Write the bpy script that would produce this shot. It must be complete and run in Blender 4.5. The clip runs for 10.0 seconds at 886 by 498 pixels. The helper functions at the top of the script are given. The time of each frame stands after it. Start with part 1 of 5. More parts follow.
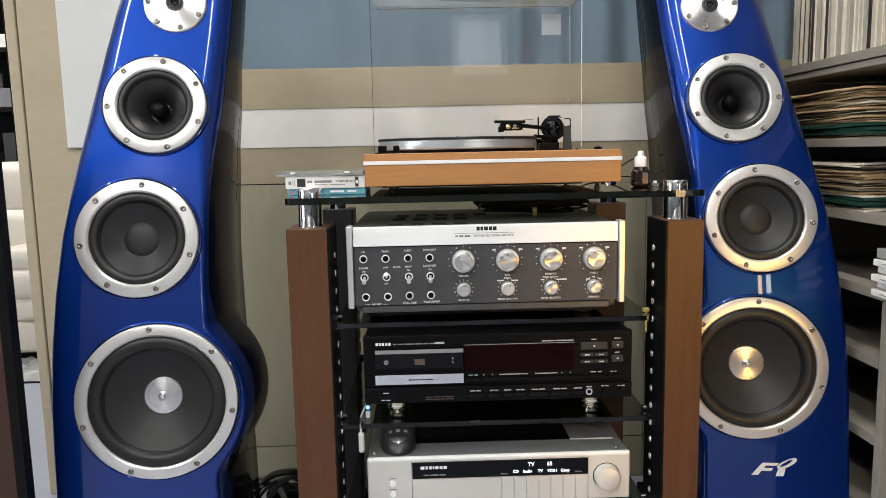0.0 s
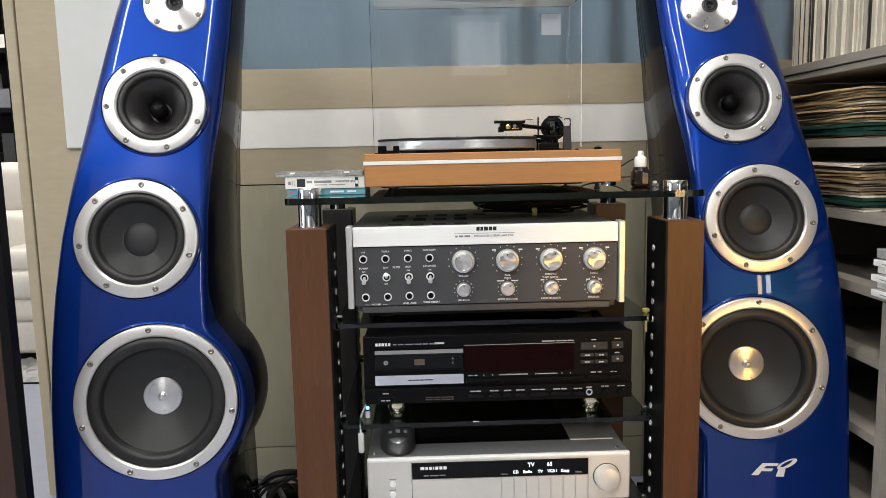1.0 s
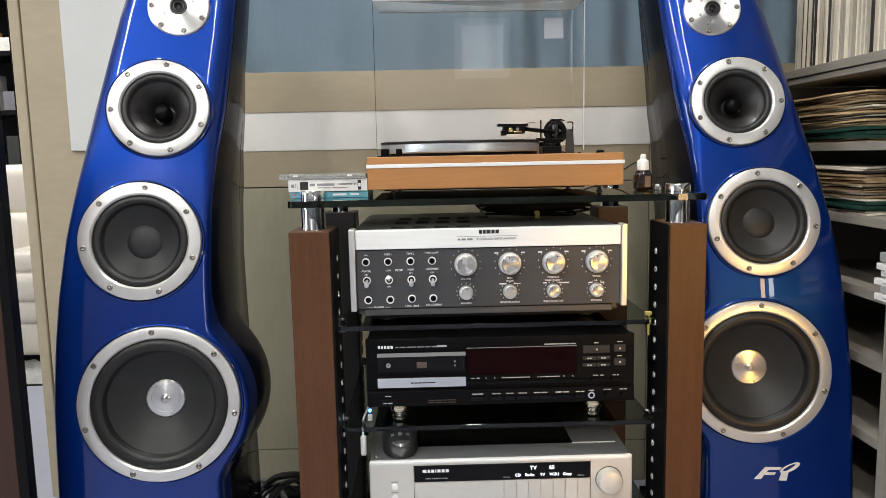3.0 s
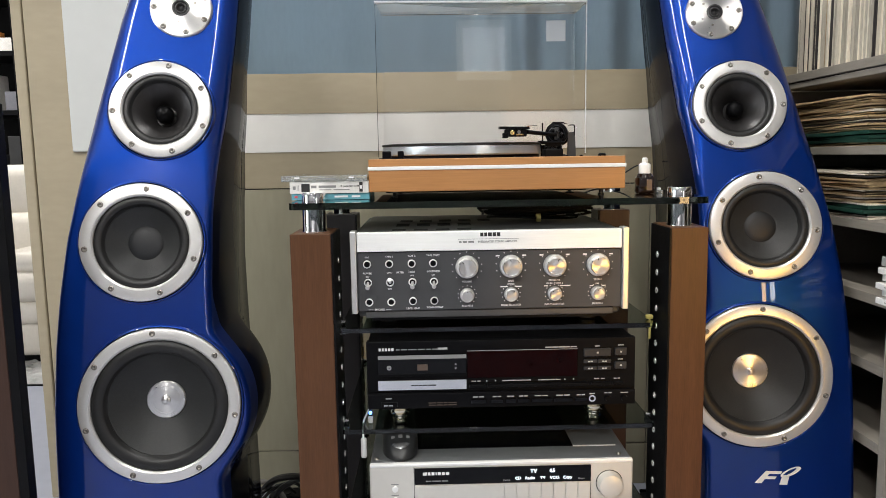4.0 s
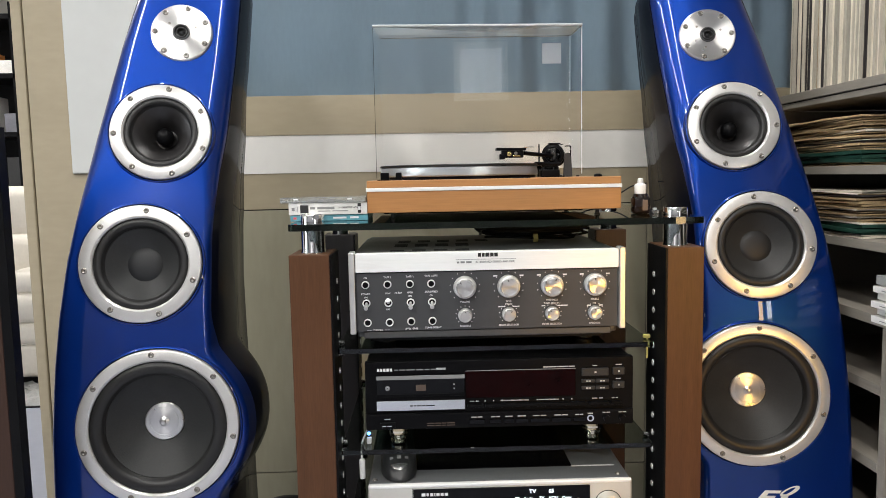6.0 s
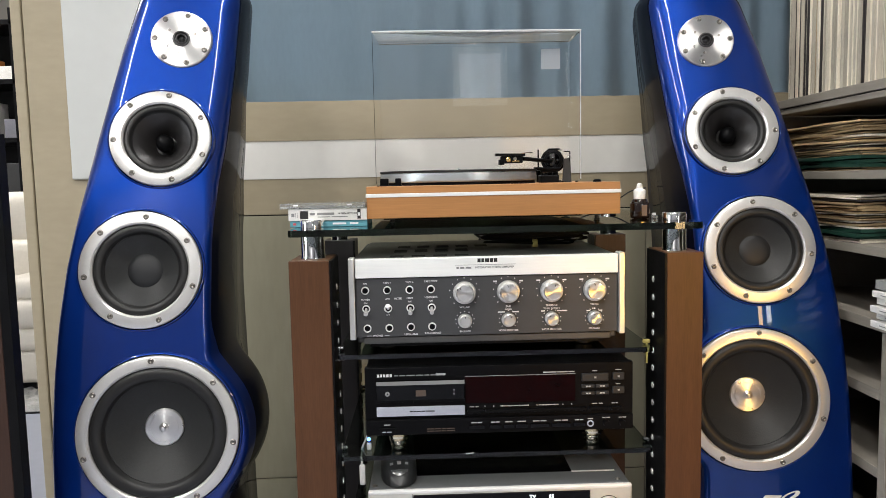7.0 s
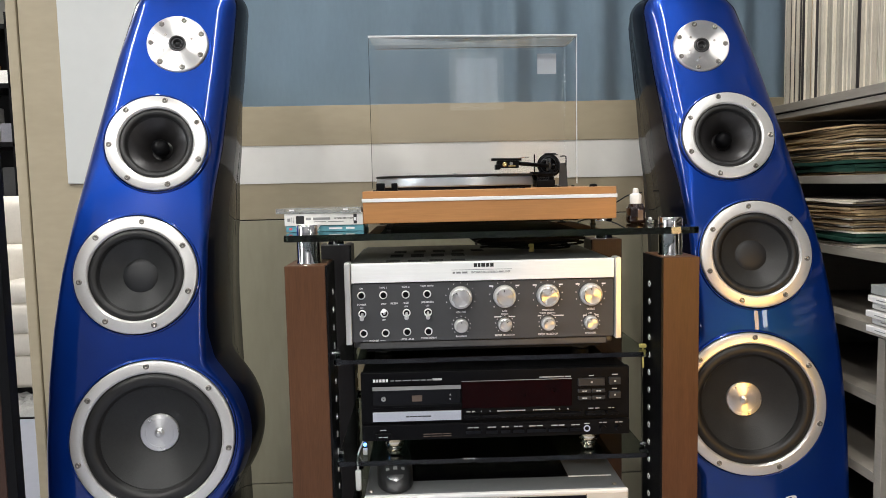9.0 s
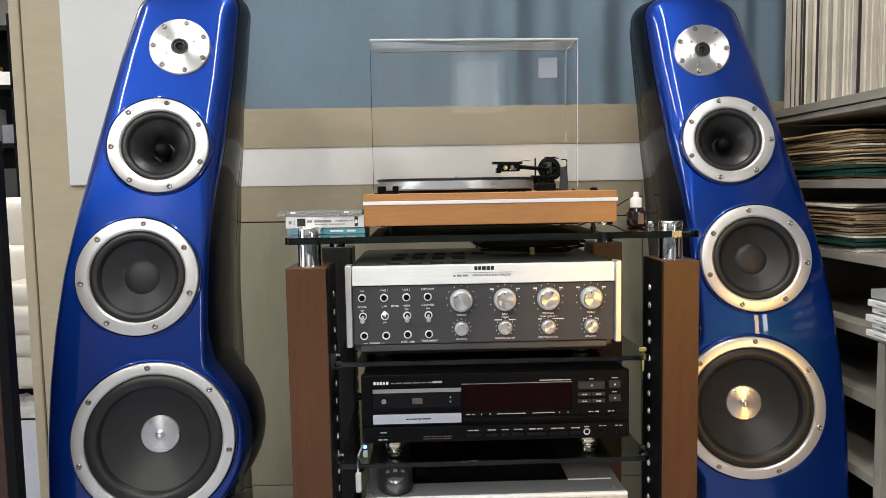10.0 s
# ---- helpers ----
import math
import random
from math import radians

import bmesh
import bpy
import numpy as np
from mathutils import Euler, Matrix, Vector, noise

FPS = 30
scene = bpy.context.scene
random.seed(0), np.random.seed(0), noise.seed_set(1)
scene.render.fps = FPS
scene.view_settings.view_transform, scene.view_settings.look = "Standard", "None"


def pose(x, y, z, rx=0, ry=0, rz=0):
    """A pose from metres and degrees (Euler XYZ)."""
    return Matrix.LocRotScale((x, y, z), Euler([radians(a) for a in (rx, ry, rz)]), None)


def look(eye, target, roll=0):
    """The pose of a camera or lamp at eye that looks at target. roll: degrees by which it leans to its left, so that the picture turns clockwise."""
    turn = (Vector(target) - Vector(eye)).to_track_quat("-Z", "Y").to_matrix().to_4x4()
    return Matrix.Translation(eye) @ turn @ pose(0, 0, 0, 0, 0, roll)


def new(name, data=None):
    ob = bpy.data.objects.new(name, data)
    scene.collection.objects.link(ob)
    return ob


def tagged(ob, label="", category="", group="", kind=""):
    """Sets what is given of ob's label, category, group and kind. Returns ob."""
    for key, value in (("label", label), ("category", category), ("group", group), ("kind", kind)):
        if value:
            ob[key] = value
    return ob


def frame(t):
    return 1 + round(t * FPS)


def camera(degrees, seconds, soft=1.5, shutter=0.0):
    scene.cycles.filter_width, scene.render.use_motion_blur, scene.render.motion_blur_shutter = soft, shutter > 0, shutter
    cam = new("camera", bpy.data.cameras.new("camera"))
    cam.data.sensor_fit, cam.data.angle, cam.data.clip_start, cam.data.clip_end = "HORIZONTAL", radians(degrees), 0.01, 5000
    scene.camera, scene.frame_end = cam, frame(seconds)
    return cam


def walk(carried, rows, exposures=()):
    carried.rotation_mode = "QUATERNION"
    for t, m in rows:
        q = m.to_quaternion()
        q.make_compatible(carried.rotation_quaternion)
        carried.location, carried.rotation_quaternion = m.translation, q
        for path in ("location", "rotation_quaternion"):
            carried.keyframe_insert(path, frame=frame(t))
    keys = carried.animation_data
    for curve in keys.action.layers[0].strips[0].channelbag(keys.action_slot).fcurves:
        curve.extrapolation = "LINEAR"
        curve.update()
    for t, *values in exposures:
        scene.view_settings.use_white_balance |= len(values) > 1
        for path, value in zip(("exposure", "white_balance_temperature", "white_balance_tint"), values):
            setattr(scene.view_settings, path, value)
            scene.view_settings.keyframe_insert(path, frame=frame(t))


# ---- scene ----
cam = camera(62.5, 10.0, soft=0.35)
PATH = [
    (0, (-0.097, -1.177, 0.913), (-0.052, 0.805, 0.647), -1.2),
    (0.5, (-0.098, -1.176, 0.912), (-0.053, 0.806, 0.647), -1.0),
    (1, (-0.098, -1.176, 0.912), (-0.051, 0.806, 0.648), -1.2),
    (1.5, (-0.098, -1.178, 0.913), (-0.054, 0.805, 0.654), -1.1),
    (2, (-0.098, -1.177, 0.912), (-0.056, 0.806, 0.654), -1.1),
    (2.5, (-0.097, -1.178, 0.912), (-0.057, 0.805, 0.655), -1.2),
    (4, (-0.098, -1.177, 0.914), (-0.061, 0.806, 0.662), -0.9),
    (4.5, (-0.099, -1.179, 0.913), (-0.058, 0.806, 0.67), -0.8),
    (5, (-0.1, -1.178, 0.915), (-0.055, 0.807, 0.678), -0.6),
    (5.5, (-0.098, -1.182, 0.916), (-0.055, 0.805, 0.7), -0.9),
    (7, (-0.098, -1.186, 0.919), (-0.053, 0.805, 0.731), -1.2),
    (7.5, (-0.099, -1.187, 0.92), (-0.051, 0.804, 0.736), -1.2),
    (8, (-0.098, -1.188, 0.922), (-0.052, 0.803, 0.742), -1.1),
    (8.5, (-0.099, -1.186, 0.921), (-0.05, 0.805, 0.742), -1.0),
    (9, (-0.097, -1.185, 0.92), (-0.043, 0.807, 0.743), -1.2),
    (9.5, (-0.098, -1.187, 0.922), (-0.044, 0.804, 0.746), -1.0),
    (10, (-0.097, -1.188, 0.921), (-0.045, 0.804, 0.751), -1.0),
]
walk(cam, [(t, look(eye, target, roll)) for t, eye, target, roll in PATH])

# ---- light ----
world = bpy.data.worlds.new("room_dark")
world.use_nodes = True
world.node_tree.nodes["Background"].inputs[0].default_value = (0.8, 0.85, 1.0, 1)
world.node_tree.nodes["Background"].inputs[1].default_value = 0.02
scene.world = world
scene.view_settings.exposure = 0.32


def area_lamp(name, x, y, z, sx, sy, power, color, target):
    data = bpy.data.lights.new(name, "AREA")
    data.shape, data.size, data.size_y, data.energy, data.color = "RECTANGLE", sx, sy, power, color
    ob = new(name, data)
    ob.matrix_world = look((x, y, z), target)
    return ob


def spot_lamp(name, x, y, z, power, color, target, angle=50, radius=0.04):
    data = bpy.data.lights.new(name, "SPOT")
    data.energy, data.color, data.spot_size, data.spot_blend, data.shadow_soft_size = power, color, radians(angle), 0.6, radius
    ob = new(name, data)
    ob.matrix_world = look((x, y, z), target)
    return ob


CEIL, REAR = 2.62, -3.2
COOL = (1.0, 0.975, 0.94)
PANELS = [(-1.75, -1.35), (0.1, -1.35)]
for (px, py), power in zip(PANELS, (37, 20)):
    area_lamp("panel_lamp", px, py, CEIL - 0.03, 0.07, 2.16, power, COOL, (px, py, 0))
# Unseen rear lamp, placed to brighten the left loudspeaker's front.
area_lamp("rear_panel_lamp", -0.95, -2.7, CEIL - 0.03, 0.3, 0.3, 38, COOL, (-0.95, -2.7, 0))
area_lamp("far_room_lamp", -2.6, 2.3, CEIL - 0.03, 0.7, 0.7, 34, COOL, (-2.6, 2.3, 0))
# Unseen downlights, added to brighten the wall and the left loudspeaker.
DOWN = [(-0.85, -0.15), (0.05, 0.15)]
spot_lamp("down_lamp", -0.85, -0.15, CEIL - 0.03, 3.5, COOL, (-0.80, 0.0, 0), 80)
spot_lamp("down_lamp", 0.05, 0.15, CEIL - 0.03, 36, COOL, (0.0, 0.55, 0.5), 80)
# Unseen warm spot, added to tint the right post and woofer.
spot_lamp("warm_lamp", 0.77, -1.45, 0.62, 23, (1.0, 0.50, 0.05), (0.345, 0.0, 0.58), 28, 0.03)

# ---- materials ----


def material(name, color, rough=0.5, metal=0.0, coat=0.0, coat_rough=0.03, spec=0.5, noise_scale=0.0, noise_amount=0.15, grain=None, bump=0.0, bump_scale=200.0, rough_var=0.1, trans=0.0, ior=1.45, aniso=0.0, radial=False, sheen=0.0):
    """A principled surface whose colour, gloss and relief vary at two scales; grain stretches the pattern along an axis."""
    m = bpy.data.materials.new(name)
    m.use_nodes = True
    nt = m.node_tree
    b = nt.nodes["Principled BSDF"]
    b.inputs["Base Color"].default_value = (*color, 1)
    b.inputs["Roughness"].default_value = rough
    b.inputs["Metallic"].default_value = metal
    b.inputs["Coat Weight"].default_value = coat
    b.inputs["Coat Roughness"].default_value = coat_rough
    b.inputs["Specular IOR Level"].default_value = spec
    b.inputs["Transmission Weight"].default_value = trans
    b.inputs["IOR"].default_value = ior
    b.inputs["Sheen Weight"].default_value = sheen
    if aniso:
        b.inputs["Anisotropic"].default_value = aniso
        if radial:
            tan = nt.nodes.new("ShaderNodeTangent")
            tan.direction_type, tan.axis = "RADIAL", "Z"
            nt.links.new(tan.outputs[0], b.inputs["Tangent"])
    if noise_scale:
        co = nt.nodes.new("ShaderNodeTexCoord")
        mp = nt.nodes.new("ShaderNodeMapping")
        mp.inputs["Scale"].default_value = grain or (1, 1, 1)
        nt.links.new(co.outputs["Object"], mp.inputs[0])
        big = nt.nodes.new("ShaderNodeTexNoise")
        big.inputs["Scale"].default_value, big.inputs["Detail"].default_value = noise_scale, 4
        small = nt.nodes.new("ShaderNodeTexNoise")
        small.inputs["Scale"].default_value, small.inputs["Detail"].default_value = noise_scale * 9, 6
        nt.links.new(mp.outputs[0], big.inputs["Vector"])
        nt.links.new(mp.outputs[0], small.inputs["Vector"])
        mix = nt.nodes.new("ShaderNodeMath")
        mix.operation = "MULTIPLY_ADD"
        mix.inputs[1].default_value = 0.5
        half = nt.nodes.new("ShaderNodeMath")
        half.operation, half.inputs[1].default_value = "MULTIPLY", 0.5
        nt.links.new(big.outputs["Fac"], half.inputs[0])
        nt.links.new(small.outputs["Fac"], mix.inputs[0])
        nt.links.new(half.outputs[0], mix.inputs[2])
        ramp = nt.nodes.new("ShaderNodeMapRange")
        ramp.inputs["From Min"].default_value, ramp.inputs["From Max"].default_value = 0.3, 0.7
        ramp.inputs["To Min"].default_value, ramp.inputs["To Max"].default_value = 1 - noise_amount, 1 + noise_amount
        nt.links.new(mix.outputs[0], ramp.inputs[0])
        hue = nt.nodes.new("ShaderNodeMix")
        hue.data_type, hue.blend_type = "RGBA", "MULTIPLY"
        hue.inputs["Factor"].default_value = 1.0
        hue.inputs["A"].default_value = (*color, 1)
        nt.links.new(ramp.outputs[0], hue.inputs["B"])
        nt.links.new(hue.outputs["Result"], b.inputs["Base Color"])
        rr = nt.nodes.new("ShaderNodeMapRange")
        rr.inputs["From Min"].default_value, rr.inputs["From Max"].default_value = 0.3, 0.7
        rr.inputs["To Min"].default_value, rr.inputs["To Max"].default_value = max(0.0, rough * (1 - rough_var)), min(1.0, rough * (1 + rough_var))
        nt.links.new(big.outputs["Fac"], rr.inputs[0])
        nt.links.new(rr.outputs[0], b.inputs["Roughness"])
        if bump:
            bp = nt.nodes.new("ShaderNodeBump")
            bp.inputs["Strength"].default_value, bp.inputs["Distance"].default_value = bump, 0.002
            fine = nt.nodes.new("ShaderNodeTexNoise")
            fine.inputs["Scale"].default_value, fine.inputs["Detail"].default_value = bump_scale, 3
            nt.links.new(mp.outputs[0], fine.inputs["Vector"])
            nt.links.new(fine.outputs["Fac"], bp.inputs["Height"])
            nt.links.new(bp.outputs[0], b.inputs["Normal"])
    return m


def glowing(name, color, strength):
    m = bpy.data.materials.new(name)
    m.use_nodes = True
    b = m.node_tree.nodes["Principled BSDF"]
    b.inputs["Base Color"].default_value = (*color, 1)
    b.inputs["Emission Color"].default_value = (*color, 1)
    b.inputs["Emission Strength"].default_value = strength
    return m


def varied(m, low, high):
    """Let each object of the material differ a little in brightness."""
    nt = m.node_tree
    b = nt.nodes["Principled BSDF"]
    info = nt.nodes.new("ShaderNodeObjectInfo")
    rng = nt.nodes.new("ShaderNodeMapRange")
    rng.inputs["To Min"].default_value, rng.inputs["To Max"].default_value = low, high
    nt.links.new(info.outputs["Random"], rng.inputs[0])
    mul = nt.nodes.new("ShaderNodeMix")
    mul.data_type, mul.blend_type = "RGBA", "MULTIPLY"
    mul.inputs["Factor"].default_value = 1.0
    if b.inputs["Base Color"].links:
        nt.links.new(b.inputs["Base Color"].links[0].from_socket, mul.inputs["A"])
    else:
        mul.inputs["A"].default_value = b.inputs["Base Color"].default_value
    nt.links.new(rng.outputs[0], mul.inputs["B"])
    nt.links.new(mul.outputs["Result"], b.inputs["Base Color"])
    return m


BLUE = material("metallic_blue_lacquer", (0.0010, 0.030, 0.232), 0.40, 0.75, 1.0, 0.01, spec=0.2, noise_scale=3, noise_amount=0.05)
BLUE.node_tree.nodes["Principled BSDF"].inputs["Coat IOR"].default_value = 1.5
# Near-black gloss for the side and rear shells; the front shell is blue.
NAVY = material("dark_gloss_shell", (0.001, 0.002, 0.008), 0.5, 0.0, 0.38, 0.012, spec=0.03, noise_scale=4, noise_amount=0.1)
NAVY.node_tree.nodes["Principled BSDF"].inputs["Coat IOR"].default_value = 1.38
GROOVE = material("black_groove", (0.004, 0.004, 0.004), 0.7)
ALU_RING = material("satin_aluminium", (0.66, 0.65, 0.63), 0.33, 0.6, noise_scale=40, noise_amount=0.04)
ALU_DISC = material("turned_aluminium", (0.74, 0.73, 0.71), 0.30, 0.95, noise_scale=60, noise_amount=0.04, aniso=0.9, radial=True)
ALU_DISC.node_tree.nodes["Principled BSDF"].inputs["Anisotropic Rotation"].default_value = 0.25
ALU = material("brushed_aluminium", (0.84, 0.835, 0.815), 0.42, 0.15, noise_scale=8, noise_amount=0.05, grain=(1, 30, 30))
ALU_PAINT = material("silver_paint", (0.60, 0.585, 0.54), 0.42, 0.25, noise_scale=10, noise_amount=0.03, bump=0.05, bump_scale=900)
ALU_CASE = material("grey_metal_case", (0.17, 0.175, 0.18), 0.42, 0.3, noise_scale=10, noise_amount=0.05, bump=0.05, bump_scale=900)
STEEL = material("bolt_steel", (0.30, 0.28, 0.25), 0.35, 1.0)
CHROME = material("chrome", (0.85, 0.85, 0.84), 0.06, 1.0, noise_scale=20, noise_amount=0.03)
FOOT_METAL = material("ribbed_polished_metal", (0.80, 0.73, 0.58), 0.12, 1.0, noise_scale=30, noise_amount=0.05)
BRASS = material("polished_brass", (0.83, 0.6, 0.25), 0.15, 1.0, noise_scale=30, noise_amount=0.05)
RUBBER = material("black_rubber", (0.012, 0.012, 0.012), 0.45, noise_scale=30, noise_amount=0.15)
CORD = material("glossy_black_cord", (0.008, 0.008, 0.008), 0.25, noise_scale=30, noise_amount=0.1)
CONE = material("coated_cone", (0.025, 0.026, 0.026), 0.5, spec=0.4, noise_scale=25, noise_amount=0.2, bump=0.15, bump_scale=500)
CONE_DARK = material("dark_cone", (0.018, 0.017, 0.017), 0.38, noise_scale=25, noise_amount=0.2, bump=0.1, bump_scale=400)
CAP = material("soft_dust_cap", (0.015, 0.016, 0.0175), 0.5, noise_scale=60, noise_amount=0.3)
PLASTIC = material("black_plastic", (0.0035, 0.0035, 0.004), 0.33, spec=0.1, noise_scale=20, noise_amount=0.1)
GLOSS_BLACK = material("gloss_black", (0.002, 0.002, 0.0025), 0.06, spec=0.25, noise_scale=20, noise_amount=0.1)
METAL_BLACK = material("black_painted_metal", (0.004, 0.004, 0.0045), 0.4, spec=0.12, noise_scale=30, noise_amount=0.15, bump=0.1, bump_scale=700)
GREY_PANEL = material("dark_grey_panel", (0.046, 0.047, 0.049), 0.5, noise_scale=12, noise_amount=0.06, bump=0.05, bump_scale=900)
AMP_TOP = material("grey_amplifier_case", (0.080, 0.080, 0.078), 0.4, 0.3, noise_scale=14, noise_amount=0.12, bump=0.1, bump_scale=700)
# Post veneer with the shade at the rear put into its colour.
SHADED_VENEER = material("shaded_post_veneer", (0.016, 0.014, 0.014), 0.4, spec=0.3, noise_scale=5, noise_amount=0.2, grain=(12, 12, 0.8))
# Dark cabinet wood; on the rear right post its darkness stands in for shade.
CABINET_AND_SHADE_VENEER = material("cabinet_veneer_and_post_shade", (0.038, 0.020, 0.014), 0.45, spec=0.25, noise_scale=5, noise_amount=0.22, grain=(12, 12, 0.8), bump=0.05, bump_scale=60)
VENEER = material("dark_walnut_veneer", (0.082, 0.035, 0.015), 0.42, spec=0.28, noise_scale=5, noise_amount=0.22, grain=(12, 12, 0.8), bump=0.06, bump_scale=60)
PLINTH = material("orange_beech_veneer", (0.43, 0.20, 0.07), 0.42, noise_scale=4, noise_amount=0.13, grain=(0.7, 12, 14), bump=0.08, bump_scale=40)
PLATTER = material("turned_platter", (0.50, 0.55, 0.57), 0.3, 0.6, noise_scale=20, noise_amount=0.05, aniso=0.5, radial=True)
GLASS = material("tinted_glass", (0.030, 0.055, 0.045), 0.0, trans=1.0, ior=1.5)
SHELF_GLASS = material("lightly_tinted_glass", (0.13, 0.18, 0.16), 0.0, trans=1.0, ior=1.5)
LID_WALL = material("thin_clear_acrylic", (1.0, 1.0, 1.0), 0.0, trans=1.0, ior=1.04)
ACRYLIC = material("clear_acrylic", (1.0, 1.0, 1.0), 0.0, trans=1.0, ior=1.46)
CLEAR = material("clear_plastic", (0.85, 0.88, 0.88), 0.05, trans=0.85, ior=1.45)
BEIGE = material("beige_wall_panel", (0.375, 0.319, 0.220), 0.4, noise_scale=2.5, noise_amount=0.07, grain=(1, 1, 3), bump=0.05, bump_scale=300)
BEIGE_LOW = material("grey_beige_wall_panel", (0.33, 0.305, 0.22), 0.36, noise_scale=2.5, noise_amount=0.08, grain=(3, 1, 0.7), bump=0.05, bump_scale=300)
WHITE_BAND = material("white_panel", (0.78, 0.76, 0.71), 0.4, noise_scale=3, noise_amount=0.04)
BOARD = material("white_board", (0.56, 0.572, 0.55), 0.5, noise_scale=3, noise_amount=0.03)
DARK_GREY = material("dark_grey_plastic", (0.035, 0.035, 0.036), 0.4, noise_scale=20, noise_amount=0.1)
PLASTER = material("cream_plaster", (0.62, 0.58, 0.5), 0.8, noise_scale=2, noise_amount=0.06, bump=0.2, bump_scale=120)
# For unseen walls: dark only to keep bounce light and reflections low.
ABSORBING_WALL = material("light_absorbing_wall", (0.16, 0.16, 0.17), 0.85, noise_scale=3, noise_amount=0.15, bump=0.3, bump_scale=200)
DIM_WALL = material("white_room_wall", (0.70, 0.70, 0.69), 0.8, noise_scale=2, noise_amount=0.08, bump=0.2, bump_scale=120)
CEILING = material("pale_grey_ceiling", (0.50, 0.50, 0.49), 0.85, noise_scale=2, noise_amount=0.04, bump=0.1, bump_scale=90)
CURTAIN = material("blue_grey_curtain", (0.27, 0.37, 0.45), 0.85, noise_scale=6, noise_amount=0.05, grain=(2, 2, 0.6), bump=0.08, bump_scale=350, sheen=0.3)
FLOOR = material("pale_blue_grey_floor", (0.34, 0.36, 0.43), 0.3, noise_scale=2.5, noise_amount=0.08, bump=0.05, bump_scale=200)
LAMINATE = material("grey_taupe_laminate", (0.26, 0.235, 0.198), 0.5, noise_scale=4, noise_amount=0.12, grain=(8, 0.8, 8), bump=0.08, bump_scale=80)
LEATHER = material("cream_leather", (0.66, 0.61, 0.53), 0.45, noise_scale=8, noise_amount=0.06, bump=0.3, bump_scale=160)
RUG = material("white_shag", (0.7, 0.69, 0.67), 0.95, noise_scale=30, noise_amount=0.25, bump=0.9, bump_scale=120)
LABEL_WHITE = material("printed_white", (0.75, 0.75, 0.75), 0.5)
LABEL_PALE = material("printed_pale_grey", (0.42, 0.42, 0.42), 0.5)
MIRROR_STRIP = material("polished_strip", (0.72, 0.72, 0.72), 0.16, 1.0, noise_scale=8, noise_amount=0.04, grain=(1, 30, 30))
LABEL_DARK = material("printed_black", (0.015, 0.015, 0.015), 0.5)
LABEL_GREY = material("printed_grey", (0.22, 0.22, 0.22), 0.5)
LABEL_DIM = material("printed_dim_bronze", (0.085, 0.06, 0.045), 0.5)
DISPLAY_TEXT = glowing("display_text", (0.85, 0.93, 1.0), 1.1)
LED_BLUE = glowing("blue_led", (0.1, 0.3, 1.0), 5.0)
RED_GLASS = material("dark_red_display", (0.006, 0.0006, 0.0006), 0.12, spec=0.08, noise_scale=4, noise_amount=0.6)
PAPER = varied(material("record_sleeve_paper", (0.60, 0.55, 0.45), 0.75, noise_scale=30, noise_amount=0.22, grain=(6, 6, 0.5)), 0.55, 1.35)
KRAFT = varied(material("aged_sleeve_paper", (0.46, 0.33, 0.175), 0.8, noise_scale=25, noise_amount=0.3), 0.45, 1.4)
GREEN = material("green_sleeve", (0.012, 0.05, 0.035), 0.55, noise_scale=20, noise_amount=0.2)
SLEEVE_DARK = material("dark_sleeve", (0.04, 0.035, 0.035), 0.6, noise_scale=20, noise_amount=0.3)
CD_WHITE = material("white_disc_case", (0.7, 0.69, 0.66), 0.35, noise_scale=40, noise_amount=0.1)
CD_TEAL = material("teal_disc_case", (0.12, 0.33, 0.40), 0.25, noise_scale=15, noise_amount=0.25)
AMBER = material("dark_amber_glass", (0.010, 0.004, 0.003), 0.1, coat=1.0, noise_scale=40, noise_amount=0.2)
WHITE_PLASTIC = material("white_plastic", (0.82, 0.82, 0.8), 0.35, noise_scale=40, noise_amount=0.03)
YELLOW = material("yellow_tie", (0.42, 0.34, 0.10), 0.45)
LAMP_FACE = glowing("lamp_diffuser", (1.0, 0.97, 0.92), 9.0)
# Unseen glowing panes, added for streaks on the lacquer edges and the lid.
GLOW_PANEL = glowing("added_glow_pane", (0.93, 0.97, 1.0), 8.0)
GLOW_PANEL_DIM = glowing("added_dim_glow_pane", (0.93, 0.97, 1.0), 1.0)
WARM_GLOW = glowing("warm_glow_tube", (1.0, 0.66, 0.32), 12.0)
PALE_SQUARE = material("thin_translucent_square", (0.80, 0.84, 0.88), 0.5, trans=0.55, ior=1.1)
# Whitish acrylic that stands in for light caught on polished lid edges.
EDGE_GLINT = material("acrylic_edge_glint", (0.9, 0.92, 0.93), 0.35, trans=0.45, ior=1.46)

# ---- building helpers ----


def thing(name, m=None, label="", category="", group="", kind=""):
    ob = new(name)
    ob.empty_display_size = 0.05
    if m is not None:
        ob.matrix_basis = m
    return tagged(ob, label, category, group, kind)


def part(name, bm, mat, parent=None, label="", m=None, smooth=False):
    """Link a bmesh as one mesh object, under a thing or a part where a parent is given."""
    if isinstance(bm, bpy.types.Mesh):
        me = bm
    else:
        me = bpy.data.meshes.new(name)
        bmesh.ops.recalc_face_normals(bm, faces=bm.faces)
        bm.to_mesh(me)
        bm.free()
        me.materials.append(mat)
        if smooth:
            me.shade_smooth()
            me.set_sharp_from_angle(angle=radians(38))
    ob = new(name, me)
    if m is not None:
        ob.matrix_basis = m
    if parent is not None:
        ob.parent = parent
    return tagged(ob, label)


def solid(name, bm, mat, label, category, kind="", group="", smooth=False, m=None):
    return tagged(part(name, bm, mat, None, label, m, smooth), label, category, group, kind)


